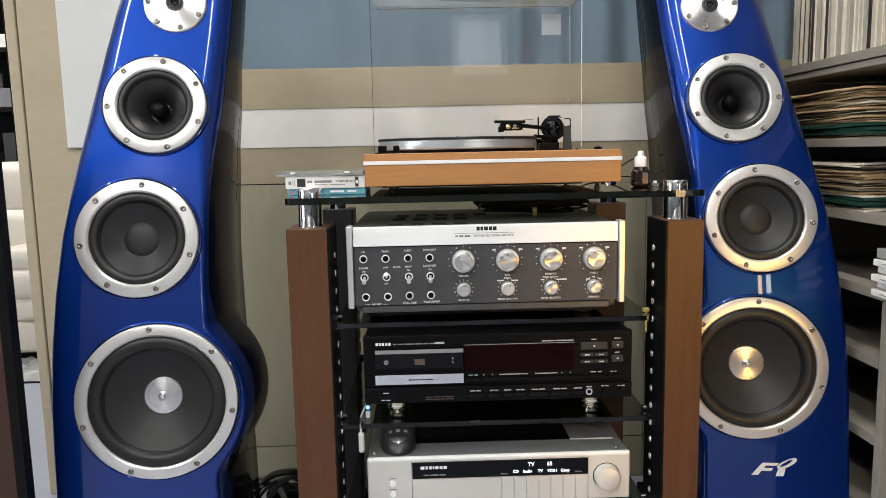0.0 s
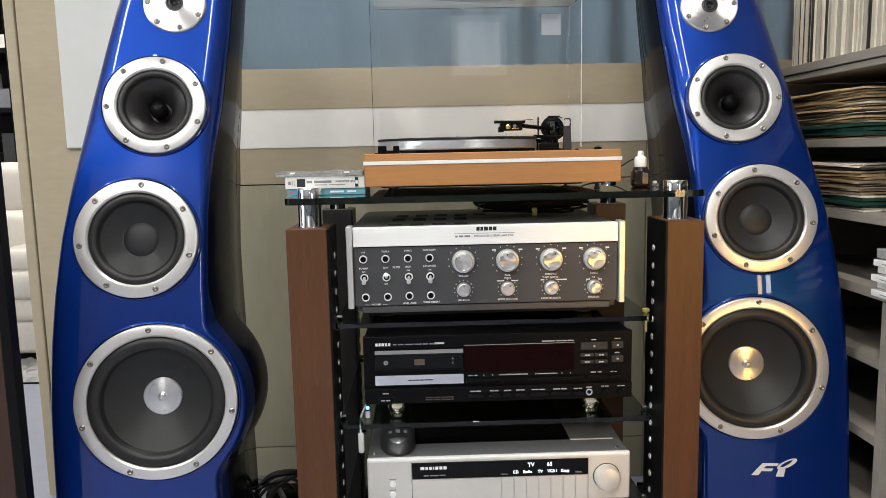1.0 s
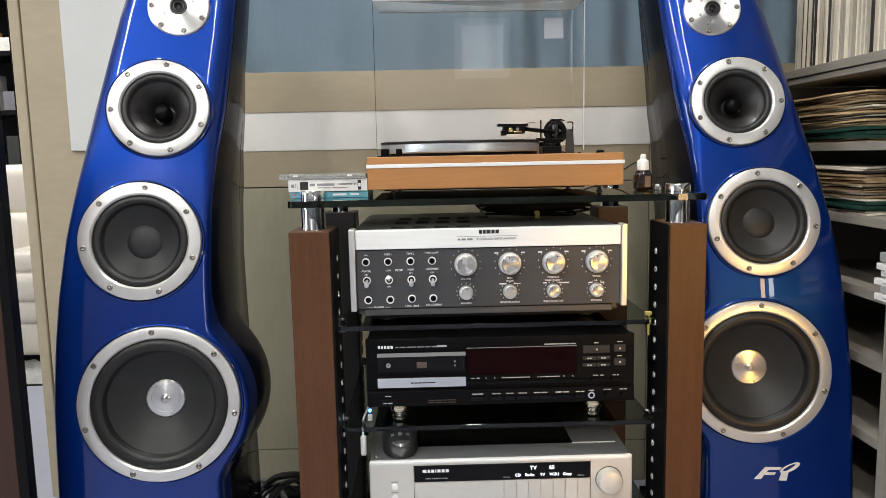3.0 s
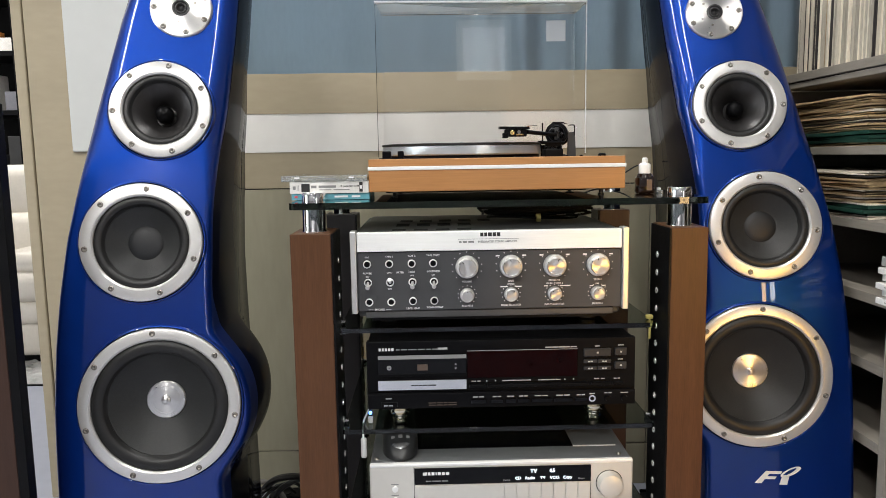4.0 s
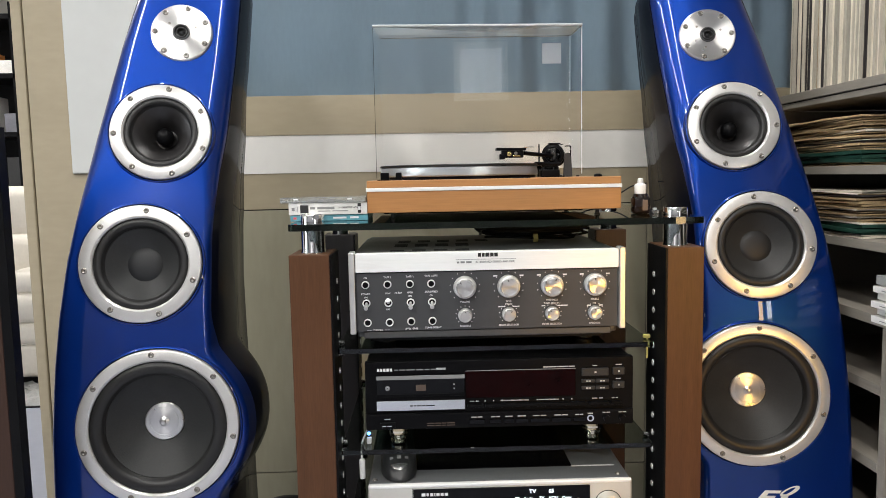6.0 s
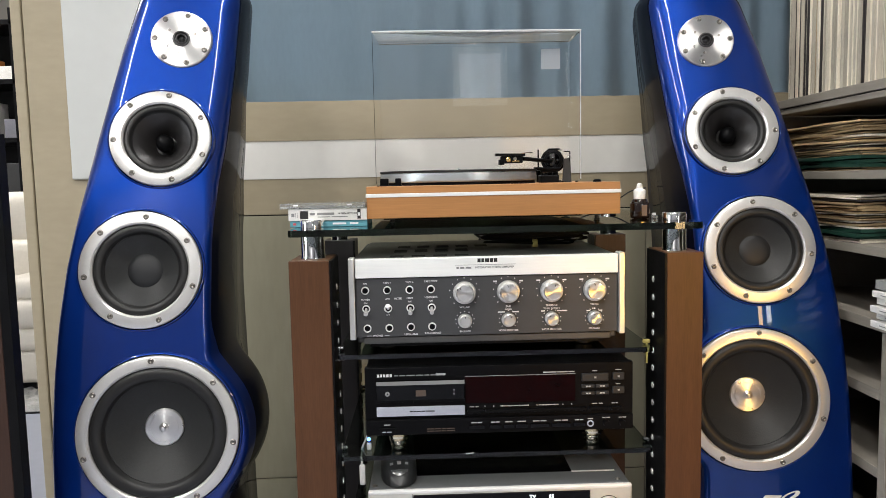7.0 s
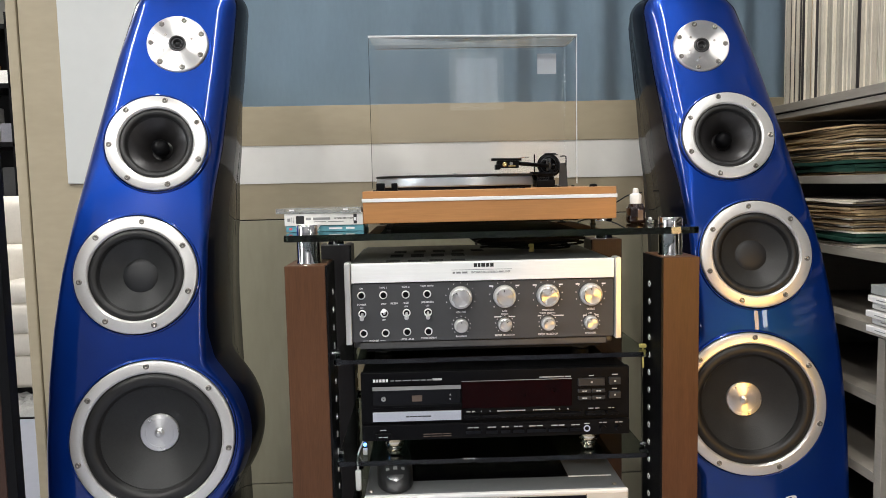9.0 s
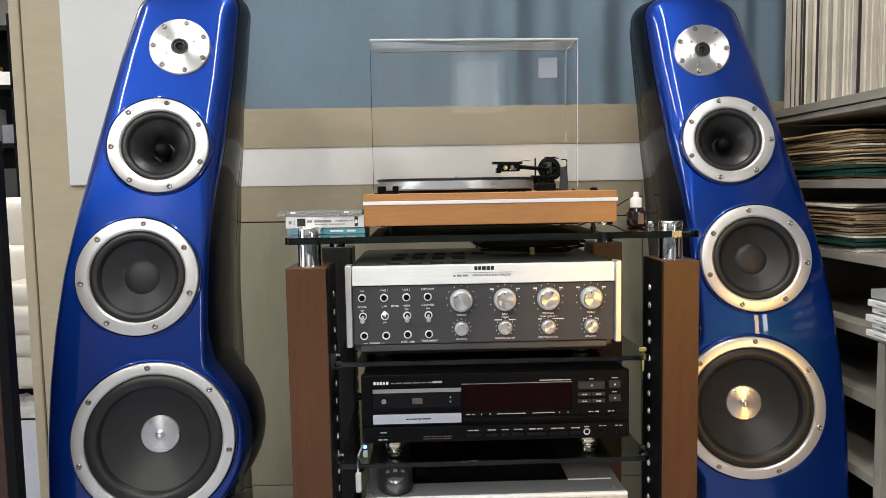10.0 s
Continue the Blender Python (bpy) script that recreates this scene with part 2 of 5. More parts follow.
def box(x0, x1, y0, y1, z0, z1, bevel=0.0, seg=2, bm=None):
    own = bm is None
    bm = bm or bmesh.new()
    r = bmesh.ops.create_cube(bm, size=1.0)
    for v in r["verts"]:
        v.co = Vector(((x0 + x1) / 2 + v.co.x * (x1 - x0), (y0 + y1) / 2 + v.co.y * (y1 - y0), (z0 + z1) / 2 + v.co.z * (z1 - z0)))
    if bevel and own:
        bmesh.ops.bevel(bm, geom=bm.edges[:], offset=bevel, segments=seg, profile=0.5, affect="EDGES")
    return bm


def lathe(profile, seg=48, bm=None, m=None):
    """Turn a profile of (radius, height) round the z axis; a zero radius closes it."""
    bm = bm or bmesh.new()
    m = m or Matrix()
    rings = []
    for r, h in profile:
        if r < 1e-6:
            rings.append([bm.verts.new(m @ Vector((0, 0, h)))])
        else:
            rings.append([bm.verts.new(m @ Vector((r * math.cos(2 * math.pi * i / seg), r * math.sin(2 * math.pi * i / seg), h))) for i in range(seg)])
    for a, b in zip(rings, rings[1:]):
        for i in range(seg):
            j = (i + 1) % seg
            if len(a) == 1 and len(b) == 1:
                continue
            if len(a) == 1:
                bm.faces.new((a[0], b[i], b[j]))
            elif len(b) == 1:
                bm.faces.new((a[i], b[0], a[j]))
            else:
                bm.faces.new((a[i], b[i], b[j], a[j]))
    return bm


def tube(points, r, seg=8, bm=None, steps=6):
    """A round cord along a smooth curve through the points."""
    bm = bm or bmesh.new()
    pts = [Vector(p) for p in points]
    path = []
    for i in range(len(pts) - 1):
        a, b, c, d = pts[max(i - 1, 0)], pts[i], pts[i + 1], pts[min(i + 2, len(pts) - 1)]
        for k in range(steps):
            t = k / steps
            path.append(0.5 * ((2 * b) + (c - a) * t + (2 * a - 5 * b + 4 * c - d) * t * t + (3 * b - a - 3 * c + d) * t ** 3))
    path.append(pts[-1])
    rings = []
    up = Vector((0, 0, 1))
    for i, p in enumerate(path):
        tan = (path[min(i + 1, len(path) - 1)] - path[max(i - 1, 0)]).normalized()
        side = tan.cross(up)
        if side.length < 1e-3:
            side = tan.cross(Vector((0, 1, 0)))
        side.normalize()
        up2 = side.cross(tan)
        rings.append([bm.verts.new(p + r * (math.cos(2 * math.pi * k / seg) * side + math.sin(2 * math.pi * k / seg) * up2)) for k in range(seg)])
    for a, b in zip(rings, rings[1:]):
        for k in range(seg):
            bm.faces.new((a[k], a[(k + 1) % seg], b[(k + 1) % seg], b[k]))
    bm.faces.new(rings[0])
    bm.faces.new(rings[-1][::-1])
    return bm


def slab(corners, dx=0.0, dy=0.0, dz=0.0):
    """A thin plate between four corners, thickened by an offset."""
    bm = bmesh.new()
    lo = [bm.verts.new(c) for c in corners]
    hi = [bm.verts.new((x + dx, y + dy, z + dz)) for x, y, z in corners]
    bm.faces.new(lo[::-1])
    bm.faces.new(hi)
    for i in range(4):
        bm.faces.new((lo[i], lo[(i + 1) % 4], hi[(i + 1) % 4], hi[i]))
    return bm


FACING = pose(0, 0, 0, 90, 0, 0)  # turns a flat thing drawn in x, y so that it faces -y


def lettering(body, size, mat, parent, x, y, z, name="lettering", m=None, spacing=1.0, align="CENTER"):
    """Raised print on a face towards -y (or by m); its centre stands at x, z."""
    cu = bpy.data.curves.new(name, "FONT")
    cu.body, cu.size, cu.extrude, cu.align_x, cu.align_y, cu.space_character = body, size, 0.0002, align, "CENTER", spacing
    cu.resolution_u, cu.offset = 2, size * 0.018
    tmp = new(name, cu)
    me = bpy.data.meshes.new_from_object(tmp.evaluated_get(bpy.context.evaluated_depsgraph_get()))
    bpy.data.objects.remove(tmp)
    bpy.data.curves.remove(cu)
    me.name = name
    me.materials.clear()
    me.materials.append(mat)
    ob = new(name, me)
    ob.matrix_basis = pose(x, y, z) @ (m or FACING)
    ob.parent = parent
    return ob


def bars(widths, gap, h, mat, parent, x, y, z, name="print"):
    """Unreadable print: bars in a row from x, centred on height z, on a face towards -y."""
    bm = bmesh.new()
    for w in widths:
        box(x, x + w, y - 0.0003, y + 0.0003, z - h / 2, z + h / 2, bm=bm)
        x += w + gap
    return part(name, bm, mat, parent)

# ---- room ----
WALL = 0.75
solid("floor", box(-4.2, 1.2, REAR - 0.1, 5.0, -0.08, 0.0), FLOOR, "pale blue-grey smooth floor covering", "floor", "structure")
solid("ceiling", box(-4.2, 1.2, REAR - 0.1, 5.0, CEIL, CEIL + 0.08), CEILING, "plain pale grey ceiling", "ceiling", "structure")
# The right and rear walls are unseen and darkened to cut bounce light.
solid("wall_right", box(1.06, 1.2, REAR, 5.0, 0, CEIL), ABSORBING_WALL, "unseen wall behind the shelves, dark to absorb light", "wall", "structure")
solid("wall_left", box(-4.2, -4.1, REAR, 5.0, 0, CEIL), DIM_WALL, "plain grey far wall", "wall", "structure")
solid("wall_rear", box(-4.1, 1.06, REAR - 0.1, REAR, 0, CEIL), ABSORBING_WALL, "unseen wall behind the camera, dark to absorb light", "wall", "structure")
solid("wall_far", box(-4.1, 1.06, 4.9, 5.0, 0, CEIL), PLASTER, "plain cream wall of the next room", "wall", "structure")

# the panelled wall behind the rack: a low wall with a curtained recess above it
wall = thing("wall_back", None, "beige panelled wall with a white band and dark joints", "wall", kind="structure")
JOINT = 0.003
part("backing", box(-0.62, 1.06, WALL + 0.012, WALL + 0.11, 0, 1.122), GROOVE, wall)
edges = [-0.62, 0.49, 1.058]
for x0, x1 in zip(edges, edges[1:]):
    part("plinth_panel", box(x0 + 0.001, x1 - 0.001, WALL, WALL + 0.02, 0.001, 0.117, 0.001), BEIGE_LOW, wall)
for x0, x1 in zip(edges, edges[1:]):
    part("lower_panel", box(x0 + 0.001, x1 - 0.001, WALL, WALL + 0.02, 0.117 + JOINT, 0.834, 0.001), BEIGE_LOW, wall)
    part("middle_panel", box(x0 + 0.001, x1 - 0.001, WALL, WALL + 0.02, 0.834 + JOINT, 0.931, 0.001), BEIGE, wall)
part("white_band", box(-0.619, 1.058, WALL - 0.002, WALL + 0.02, 0.9305, 1.0288, 0.0003), WHITE_BAND, wall, "white laminate strip")
part("top_rail", box(-0.619, 1.058, WALL - 0.004, WALL + 0.11, 1.0288, 1.130, 0.0004), BEIGE, wall)
# pier at the end of the wall, up to the ceiling, and the wall above the curtain
part("pier", box(-1.1145, -0.622, WALL, WALL + 0.11, 0.001, CEIL), BEIGE, wall)
part("recess_back", box(-0.62, 1.06, WALL + 0.26, WALL + 0.3, 1.0, CEIL), PLASTER, wall)
solid("door_jamb", box(-1.1465, -1.1185, WALL - 0.002, WALL + 0.14, 0, CEIL, 0.004), BEIGE, "beige laminate jamb of a wide doorway", "door frame", "structure")
solid("white_board", box(-1.013, -0.66, WALL - 0.010, WALL - 0.0005, 0.940, 2.05, 0.003), BOARD, "plain white board fixed on the beige wall", "board")


def make_curtain():
    bm = bmesh.new()
    cols, rows = 260, 14
    grid = []
    for j in range(rows + 1):
        z = 1.135 + (2.55 - 1.135) * j / rows
        row = []
        for i in range(cols + 1):
            x = -0.6 + 1.64 * i / cols
            deep = 0.16 + 0.84 * max(0.0, min(1.0, (x + 0.02) / 0.18))
            w = math.sin(x * 62 + 1.3 * math.sin(x * 9)) * 0.016 + math.sin(x * 27 + 0.8) * 0.012
            row.append(bm.verts.new((x, WALL + 0.055 + deep * w * (1 - 0.25 * j / rows), z)))
        grid.append(row)
    for a, b in zip(grid, grid[1:]):
        for i in range(cols):
            bm.faces.new((a[i], a[i + 1], b[i + 1], b[i]))
    bmesh.ops.solidify(bm, geom=bm.faces[:], thickness=0.0015)
    return bm


solid("curtain", make_curtain(), CURTAIN, "blue-grey fabric curtain with soft vertical folds", "curtain", smooth=True)

# ceiling lamps, all out of view; the downlights are added for brightness
for px, py, hx, hy in [(*p, 0.035, 1.08) for p in PANELS] + [(-0.95, -2.7, 0.15, 0.15), (-2.6, 2.3, 0.29, 0.29)]:
    lamp = thing("ceiling_panel_lamp", pose(px, py, CEIL), "flat white lit ceiling lamp in a slim frame", "ceiling lamp", "ceiling lamps")
    part("lamp_frame", box(-hx - 0.02, hx + 0.02, -hy - 0.02, hy + 0.02, -0.012, -0.001, 0.003), WHITE_PLASTIC, lamp)
    part("diffuser", box(-hx, hx, -hy, hy, -0.016, -0.0125), LAMP_FACE, lamp)
for k, (px, py) in enumerate(DOWN):
    lamp = thing("downlight", pose(px, py, CEIL), "small round lit downlight, unseen, added for brightness", "ceiling lamp", "downlights")
    part("trim_ring", lathe([(0.036, -0.001), (0.05, -0.001), (0.048, -0.008), (0.037, -0.006), (0.036, -0.001)], 24), CHROME, lamp, smooth=True)
    part("lens", lathe([(0, -0.003), (0.035, -0.003)], 24), LAMP_FACE, lamp)

# unseen glowing tube on the floor, beside and behind the camera, standing in for the warm source
warm_stand_in = thing("warm_source_stand_in", pose(0.80, -1.49, 0), "unseen slim glowing tube standing in for a warm light source", "floor lamp")
part("lamp_base", lathe([(0, 0.0), (0.13, 0.0), (0.13, 0.02), (0.02, 0.035), (0.02, 0.37), (0, 0.37)], 32), METAL_BLACK, warm_stand_in, smooth=True)
part("shade", lathe([(0, 0.372), (0.013, 0.372), (0.016, 0.38), (0.016, 1.00), (0.013, 1.01), (0, 1.01)], 24), WARM_GLOW, warm_stand_in, "warm glowing tube", smooth=True)

# unseen glowing panels beside and behind the camera, added for reflections on lacquer and lid
for name, x, y, turn, w, z0, z1, glow in (("glow_panel_1", -4.095, -1.5, 90, 0.9, 0.75, 2.15, GLOW_PANEL), ("glow_panel_2", 1.055, -2.25, -90, 0.34, 0.75, 1.38, GLOW_PANEL), ("glow_panel_3", 0.30, REAR + 0.005, 180, 0.30, 1.48, 1.78, GLOW_PANEL_DIM)):
    glow_box = thing(name, pose(x, y, 0, 0, 0, turn), "unseen glowing panel in a white frame, added for reflections", "window", kind="structure")
    part("glow_panel_frame", box(-w / 2 - 0.04, w / 2 + 0.04, -0.012, -0.001, z0 - 0.05, z1 + 0.05, 0.003), WHITE_PLASTIC, glow_box)
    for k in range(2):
        part("pane", box(-w / 2 + k * w / 2 + 0.008, -w / 2 + (k + 1) * w / 2 - 0.008, -0.022, -0.0125, z0, z1, 0.002), glow, glow_box)

# ---- loudspeakers ----
OUTER = [(0.02, -0.175), (0.35, -0.175), (0.43, -0.1745), (0.496, -0.173), (0.607, -0.1655), (0.69, -0.157), (0.782, -0.144), (0.866, -0.127), (0.99, -0.103), (1.094, -0.079), (1.16, -0.063), (1.259, -0.034), (1.34, -0.006)]
INNER = [(0.02, 0.085), (0.28, 0.083), (0.60, 0.078), (0.70, 0.077), (0.82, 0.081), (0.93, 0.091), (1.0, 0.102), (1.13, 0.117), (1.25, 0.127), (1.34, 0.132)]
TOP = 1.294


def along(table, z):
    zs = [a for a, _ in table]
    return float(np.interp(z, zs, [b for _, b in table]))


def baffle(z):
    """Depth of the baffle's middle at height z, and its lean in degrees."""
    if z < 0.5:
        return 0.03 + 0.07 * (z - 0.5), 4.0
    if z < 1.0:
        return 0.03 + 0.07 * (z - 0.5) + 0.18 * (z - 0.5) ** 2, math.degrees(math.atan(0.07 + 0.36 * (z - 0.5)))
    return 0.11 + 0.25 * (z - 1.0), math.degrees(math.atan(0.25))


def bulb(z, d):
    """Half-width of the round woofer chamber on the inner side at height z, d behind the baffle."""
    r = 0.146 + 0.018 * math.sin(min(d / 0.16, 1.0) * math.pi / 2)
    if d > 0.16:
        r -= 0.12 * min(1.0, (d - 0.16) / 0.28) ** 1.6
    c = 0.494 - 0.08 * d
    h = r * r - (z - c) ** 2
    return math.sqrt(h) if h > 0 else -1.0


def soft_max(a, b, k=0.016):
    h = max(k - abs(a - b), 0.0) / k
    return max(a, b) + h * h * k * 0.25


TOE = 6.5


def lift_in(z):
    """Rises from 0 to 1 between the waist and the head of the cabinet."""
    t = min(1.0, max(0.0, (z - 0.84) / 0.16))
    return t * t * (3 - 2 * t)


def front_depth(z):
    """How deep the blue front reaches back: further round the woofer chamber."""
    t = min(1.0, max(0.0, (z - 0.60) / 0.09))
    return 0.048 - 0.033 * t * t * (3 - 2 * t) + 0.018 * lift_in(z)



def middle(s, u, z):
    """Sideways place of a point u from the turned-in cabinet's axis, sheared to fit the camera's view."""
    return s * (u + baffle(z)[0] * math.sin(radians(TOE))) - 0.013 * (z - 0.5)


DRIVERS = ((0.1326, 0.000, 0.502), (0.0998, -0.0215, 0.778), (0.0848, 0.0095, 1.0015), (0.0535, 0.042, 1.178))



def shell(s, z, inset, d0, d1, front_round):
    """One horizontal slice of the cabinet between the depths d0 and d1; s = 1 has its inner side at +x."""
    u0, u1 = along(OUTER, z) + inset, along(INNER, z) - inset
    f, _ = baffle(z)
    back = 0.52 - 0.05 * max(0.0, z - 0.9)
    pts = []

    def wide(d):
        q = d / 0.49
        bow = 0.008 + 0.021 * 6.75 * q * (1 - q) ** 2 - 0.008 * q
        inner = soft_max(u1 + bow, bulb(z, d) - inset, 0.03) if bulb(z, d) > 0 else u1 + bow
        pinch = 0.03 * (d / 0.49) ** 2
        flare = (d / 0.49) * (0.009 if z < 0.85 else max(-0.006, 0.009 - 0.06 * (z - 0.85)))
        return u0 + pinch - 0.03 * q * (1 - q), inner + flare

    deep = [d0 + (d1 - d0) * i / 8 for i in range(9)]
    if front_round:
        r = 0.010 + 0.018 * lift_in(z)
        lo, hi = wide(0.0)
        for i in range(7):
            a = math.pi / 2 * i / 6
            dd = r * (1 - math.cos(a))
            pts.append((wide(dd)[0] + r * (1 - math.sin(a)), dd))
        pts = pts[::-1]
        for i in range(1, 30):
            t = i / 30
            pts.append((lo + r + (hi - lo - 2 * r) * t, -0.004 * math.sin(math.pi * t)))
        for i in range(7):
            a = math.pi / 2 * i / 6
            dd = r * (1 - math.cos(a))
            pts.append((wide(dd)[1] - r * (1 - math.sin(a)), dd))
        for i in range(1, 5):
            d = r + (d1 - r) * i / 4
            pts.append((wide(d)[1], d))
        for i in range(4, 0, -1):
            d = r + (d1 - r) * i / 4
            pts.append((wide(d)[0], d))
    else:
        pts = [(wide(d)[1], d) for d in deep] + [(wide(d)[0], d) for d in deep[::-1]]
    lift = min(1.0, max(0.0, (z - 0.95) / 0.30)) ** 2

    def place(u, d):
        deep_y = d if front_round else d * (back - f) / 0.49
        q = d / 0.49
        return Vector((middle(s, u, z), f + inset * 0.4 + deep_y - 3.0 * inset * q ** 3, z + 0.035 * lift * q))

    return [place(u, d) for u, d in pts]


def loft(slices):
    bm = bmesh.new()
    rings = [[bm.verts.new(p) for p in ring] for ring in slices]
    n = len(rings[0])
    for a, b in zip(rings, rings[1:]):
        for i in range(n):
            bm.faces.new((a[i], a[(i + 1) % n], b[(i + 1) % n], b[i]))
    bm.faces.new(rings[0][::-1])
    bm.faces.new(rings[-1])
    return bm


def heights():
    rows = [(0.045 + (TOP - 0.045 - 0.045) * i / 150, 0.0) for i in range(151)]
    for i in range(1, 9):
        a = math.pi / 2 * i / 8
        rows.append((TOP - 0.045 + 0.045 * math.sin(a), 0.045 * (1 - math.cos(a))))
    return rows


def bolt_mesh():
    bm = lathe([(0, 0.0004), (0.0021, 0.0004), (0.0024, 0.0020), (0.0036, 0.0022), (0.0040, 0.0012), (0.0042, 0.0002), (0.0050, 0.0002), (0.0050, -0.001), (0.0, -0.001)], 12)
    me = bpy.data.meshes.new("bolt")
    bm.to_mesh(me)
    bm.free()
    me.materials.append(STEEL)
    me.shade_smooth()
    return me


BOLT = bolt_mesh()


def bolts(driver, radius, turn, height, count=7):
    for i in range(count):
        a = radians(turn) + 2 * math.pi * i / count
        part("bolt", BOLT, None, driver, m=pose(radius * math.cos(a), radius * math.sin(a), height))


def frame_ring(ro, ri):
    return lathe([(ro, -0.004), (ro, 0.0026), (ro - 0.0008, 0.0038), (ro - 0.002, 0.0044), (ri + 0.003, 0.0046), (ri, 0.002), (ri - 0.001, -0.006), (ro, -0.006)], 96)


def surround(ro, ri, high):
    mid, half = (ro + ri) / 2, (ro - ri) / 2
    return lathe([(ro + 0.001, -0.006)] + [(mid + half * math.cos(math.pi * i / 8), -0.004 + high * math.sin(math.pi * i / 8)) for i in range(9)] + [(ri - 0.002, -0.006), (ri - 0.002, -0.012)], 72)


def collar(parent, ro, m):
    """Lacquered lip that rolls in towards a driver's ring and leaves a dark gap round it."""
    part("driver_collar", lathe([(ro + 0.0065, -0.012), (ro + 0.0052, -0.002), (ro + 0.0042, 0.0002), (ro + 0.0030, 0.0007), (ro + 0.0021, 0.0001), (ro + 0.0017, -0.0014), (ro + 0.0016, -0.008)], 96), BLUE, parent, m=m, smooth=True)


def woofer(parent, m, s):
    d = part("woofer", frame_ring(0.1326, 0.1125), ALU_RING, parent, "large woofer with a satin aluminium ring", m, True)
    part("surround", surround(0.113, 0.090, 0.008), RUBBER, d, smooth=True)
    part("cone", lathe([(0.092, -0.006), (0.075, -0.019), (0.055, -0.033), (0.03, -0.048), (0.0, -0.050)], 72), CONE, d, smooth=True)
    disc = lathe([(0.0325, -0.050), (0.0330, -0.0435), (0.0315, -0.0420), (0.024, -0.0414), (0.0236, -0.0418), (0.012, -0.0412), (0.0, -0.041)], 48)
    part("dust_disc", disc, ALU_DISC, d, "turned aluminium disc", smooth=True)
    part("centre_tip", lathe([(0.0082, -0.0415), (0.0080, -0.0385), (0.0040, -0.0365), (0.0036, -0.0325), (0.0, -0.0315)], 24), ALU_DISC, d, smooth=True)
    bolts(d, 0.1245, 90 + 3 * s, 0.0046)


def midrange(parent, m, s):
    d = part("midrange_driver", frame_ring(0.0998, 0.0780), ALU_RING, parent, "midrange driver with a satin aluminium ring", m, True)
    part("surround", surround(0.0785, 0.063, 0.006), RUBBER, d, smooth=True)
    part("cone", lathe([(0.065, -0.006), (0.05, -0.016), (0.034, -0.026), (0.026, -0.030), (0.0, -0.031)], 72), CONE, d, smooth=True)
    part("dust_cap", lathe([(0.0290, -0.0285), (0.0280, -0.0275), (0.019, -0.0255), (0.009, -0.0243), (0.0, -0.024)], 48), CAP, d, smooth=True)
    bolts(d, 0.0905, 90 - 7 * s, 0.0046)


def upper(parent, m, s):
    d = part("upper_midrange_driver", frame_ring(0.0848, 0.0625), ALU_RING, parent, "upper driver with a satin aluminium ring and a black plug", m, True)
    part("surround", surround(0.063, 0.051, 0.005), RUBBER, d, smooth=True)
    part("cone", lathe([(0.053, -0.005), (0.045, -0.010), (0.034, -0.020), (0.024, -0.034), (0.018, -0.046), (0.0, -0.048)], 72), CONE_DARK, d, smooth=True)
    part("phase_plug", lathe([(0.010, -0.047), (0.0140, -0.040), (0.0155, -0.032), (0.0145, -0.024), (0.0105, -0.0185), (0.005, -0.0165), (0.0, -0.016)], 32), PLASTIC, d, smooth=True)
    bolts(d, 0.0772, 90 - 11 * s, 0.0046)


def tweeter(parent, m, s):
    d = part("tweeter", lathe([(0.0535, -0.003), (0.0525, 0.002), (0.0505, 0.0036), (0.0145, 0.003), (0.0135, 0.0015), (0.0135, -0.006), (0.05, -0.006)], 72), ALU_DISC, parent, "turned aluminium tweeter plate", m, True)
    part("surround", lathe([(0.0150, 0.0036), (0.0145, 0.0052), (0.0122, 0.0056), (0.0112, 0.0035), (0.0105, 0.001), (0.0095, 0.0045), (0.0078, 0.0048), (0.0070, 0.001), (0.006, -0.003), (0.0, -0.004)], 36), DARK_GREY, d, smooth=True)
    part("dome", lathe([(0.0052, -0.003), (0.0044, 0.0), (0.0025, 0.0018), (0.0, 0.0024)], 24), CAP, d, smooth=True)
    bolts(d, 0.0450, 90 - 15 * s, 0.0038)
    for k in range(3):
        a = radians(20 + 120 * k)
        part("pin_hole", lathe([(0, 0.0037), (0.0015, 0.0039), (0.0022, 0.0040), (0.0023, 0.0030)], 10), STEEL, d, m=pose(0.026 * math.cos(a), 0.026 * math.sin(a), 0.0))


def drilled(bm, holes):
    """Cut round driver openings (matrix, radius, depth) into a closed shell."""
    bmesh.ops.recalc_face_normals(bm, faces=bm.faces)
    me = bpy.data.meshes.new("shell")
    bm.to_mesh(me)
    bm.free()
    body = new("shell", me)
    cut = bmesh.new()
    for m, r, d in holes:
        lathe([(0, -d), (r, -d), (r, 0.05), (0, 0.05)], 64, cut, m)
    bmesh.ops.recalc_face_normals(cut, faces=cut.faces)
    cme = bpy.data.meshes.new("cutter")
    cut.to_mesh(cme)
    cut.free()
    cutter = new("cutter", cme)
    mod = body.modifiers.new("cut", "BOOLEAN")
    mod.operation, mod.object, mod.solver = "DIFFERENCE", cutter, "EXACT"
    out = bpy.data.meshes.new_from_object(body.evaluated_get(bpy.context.evaluated_depsgraph_get()))
    for ob, data in ((body, me), (cutter, cme)):
        bpy.data.objects.remove(ob)
        bpy.data.meshes.remove(data)
    res = bmesh.new()
    res.from_mesh(out)
    bpy.data.meshes.remove(out)
    return res


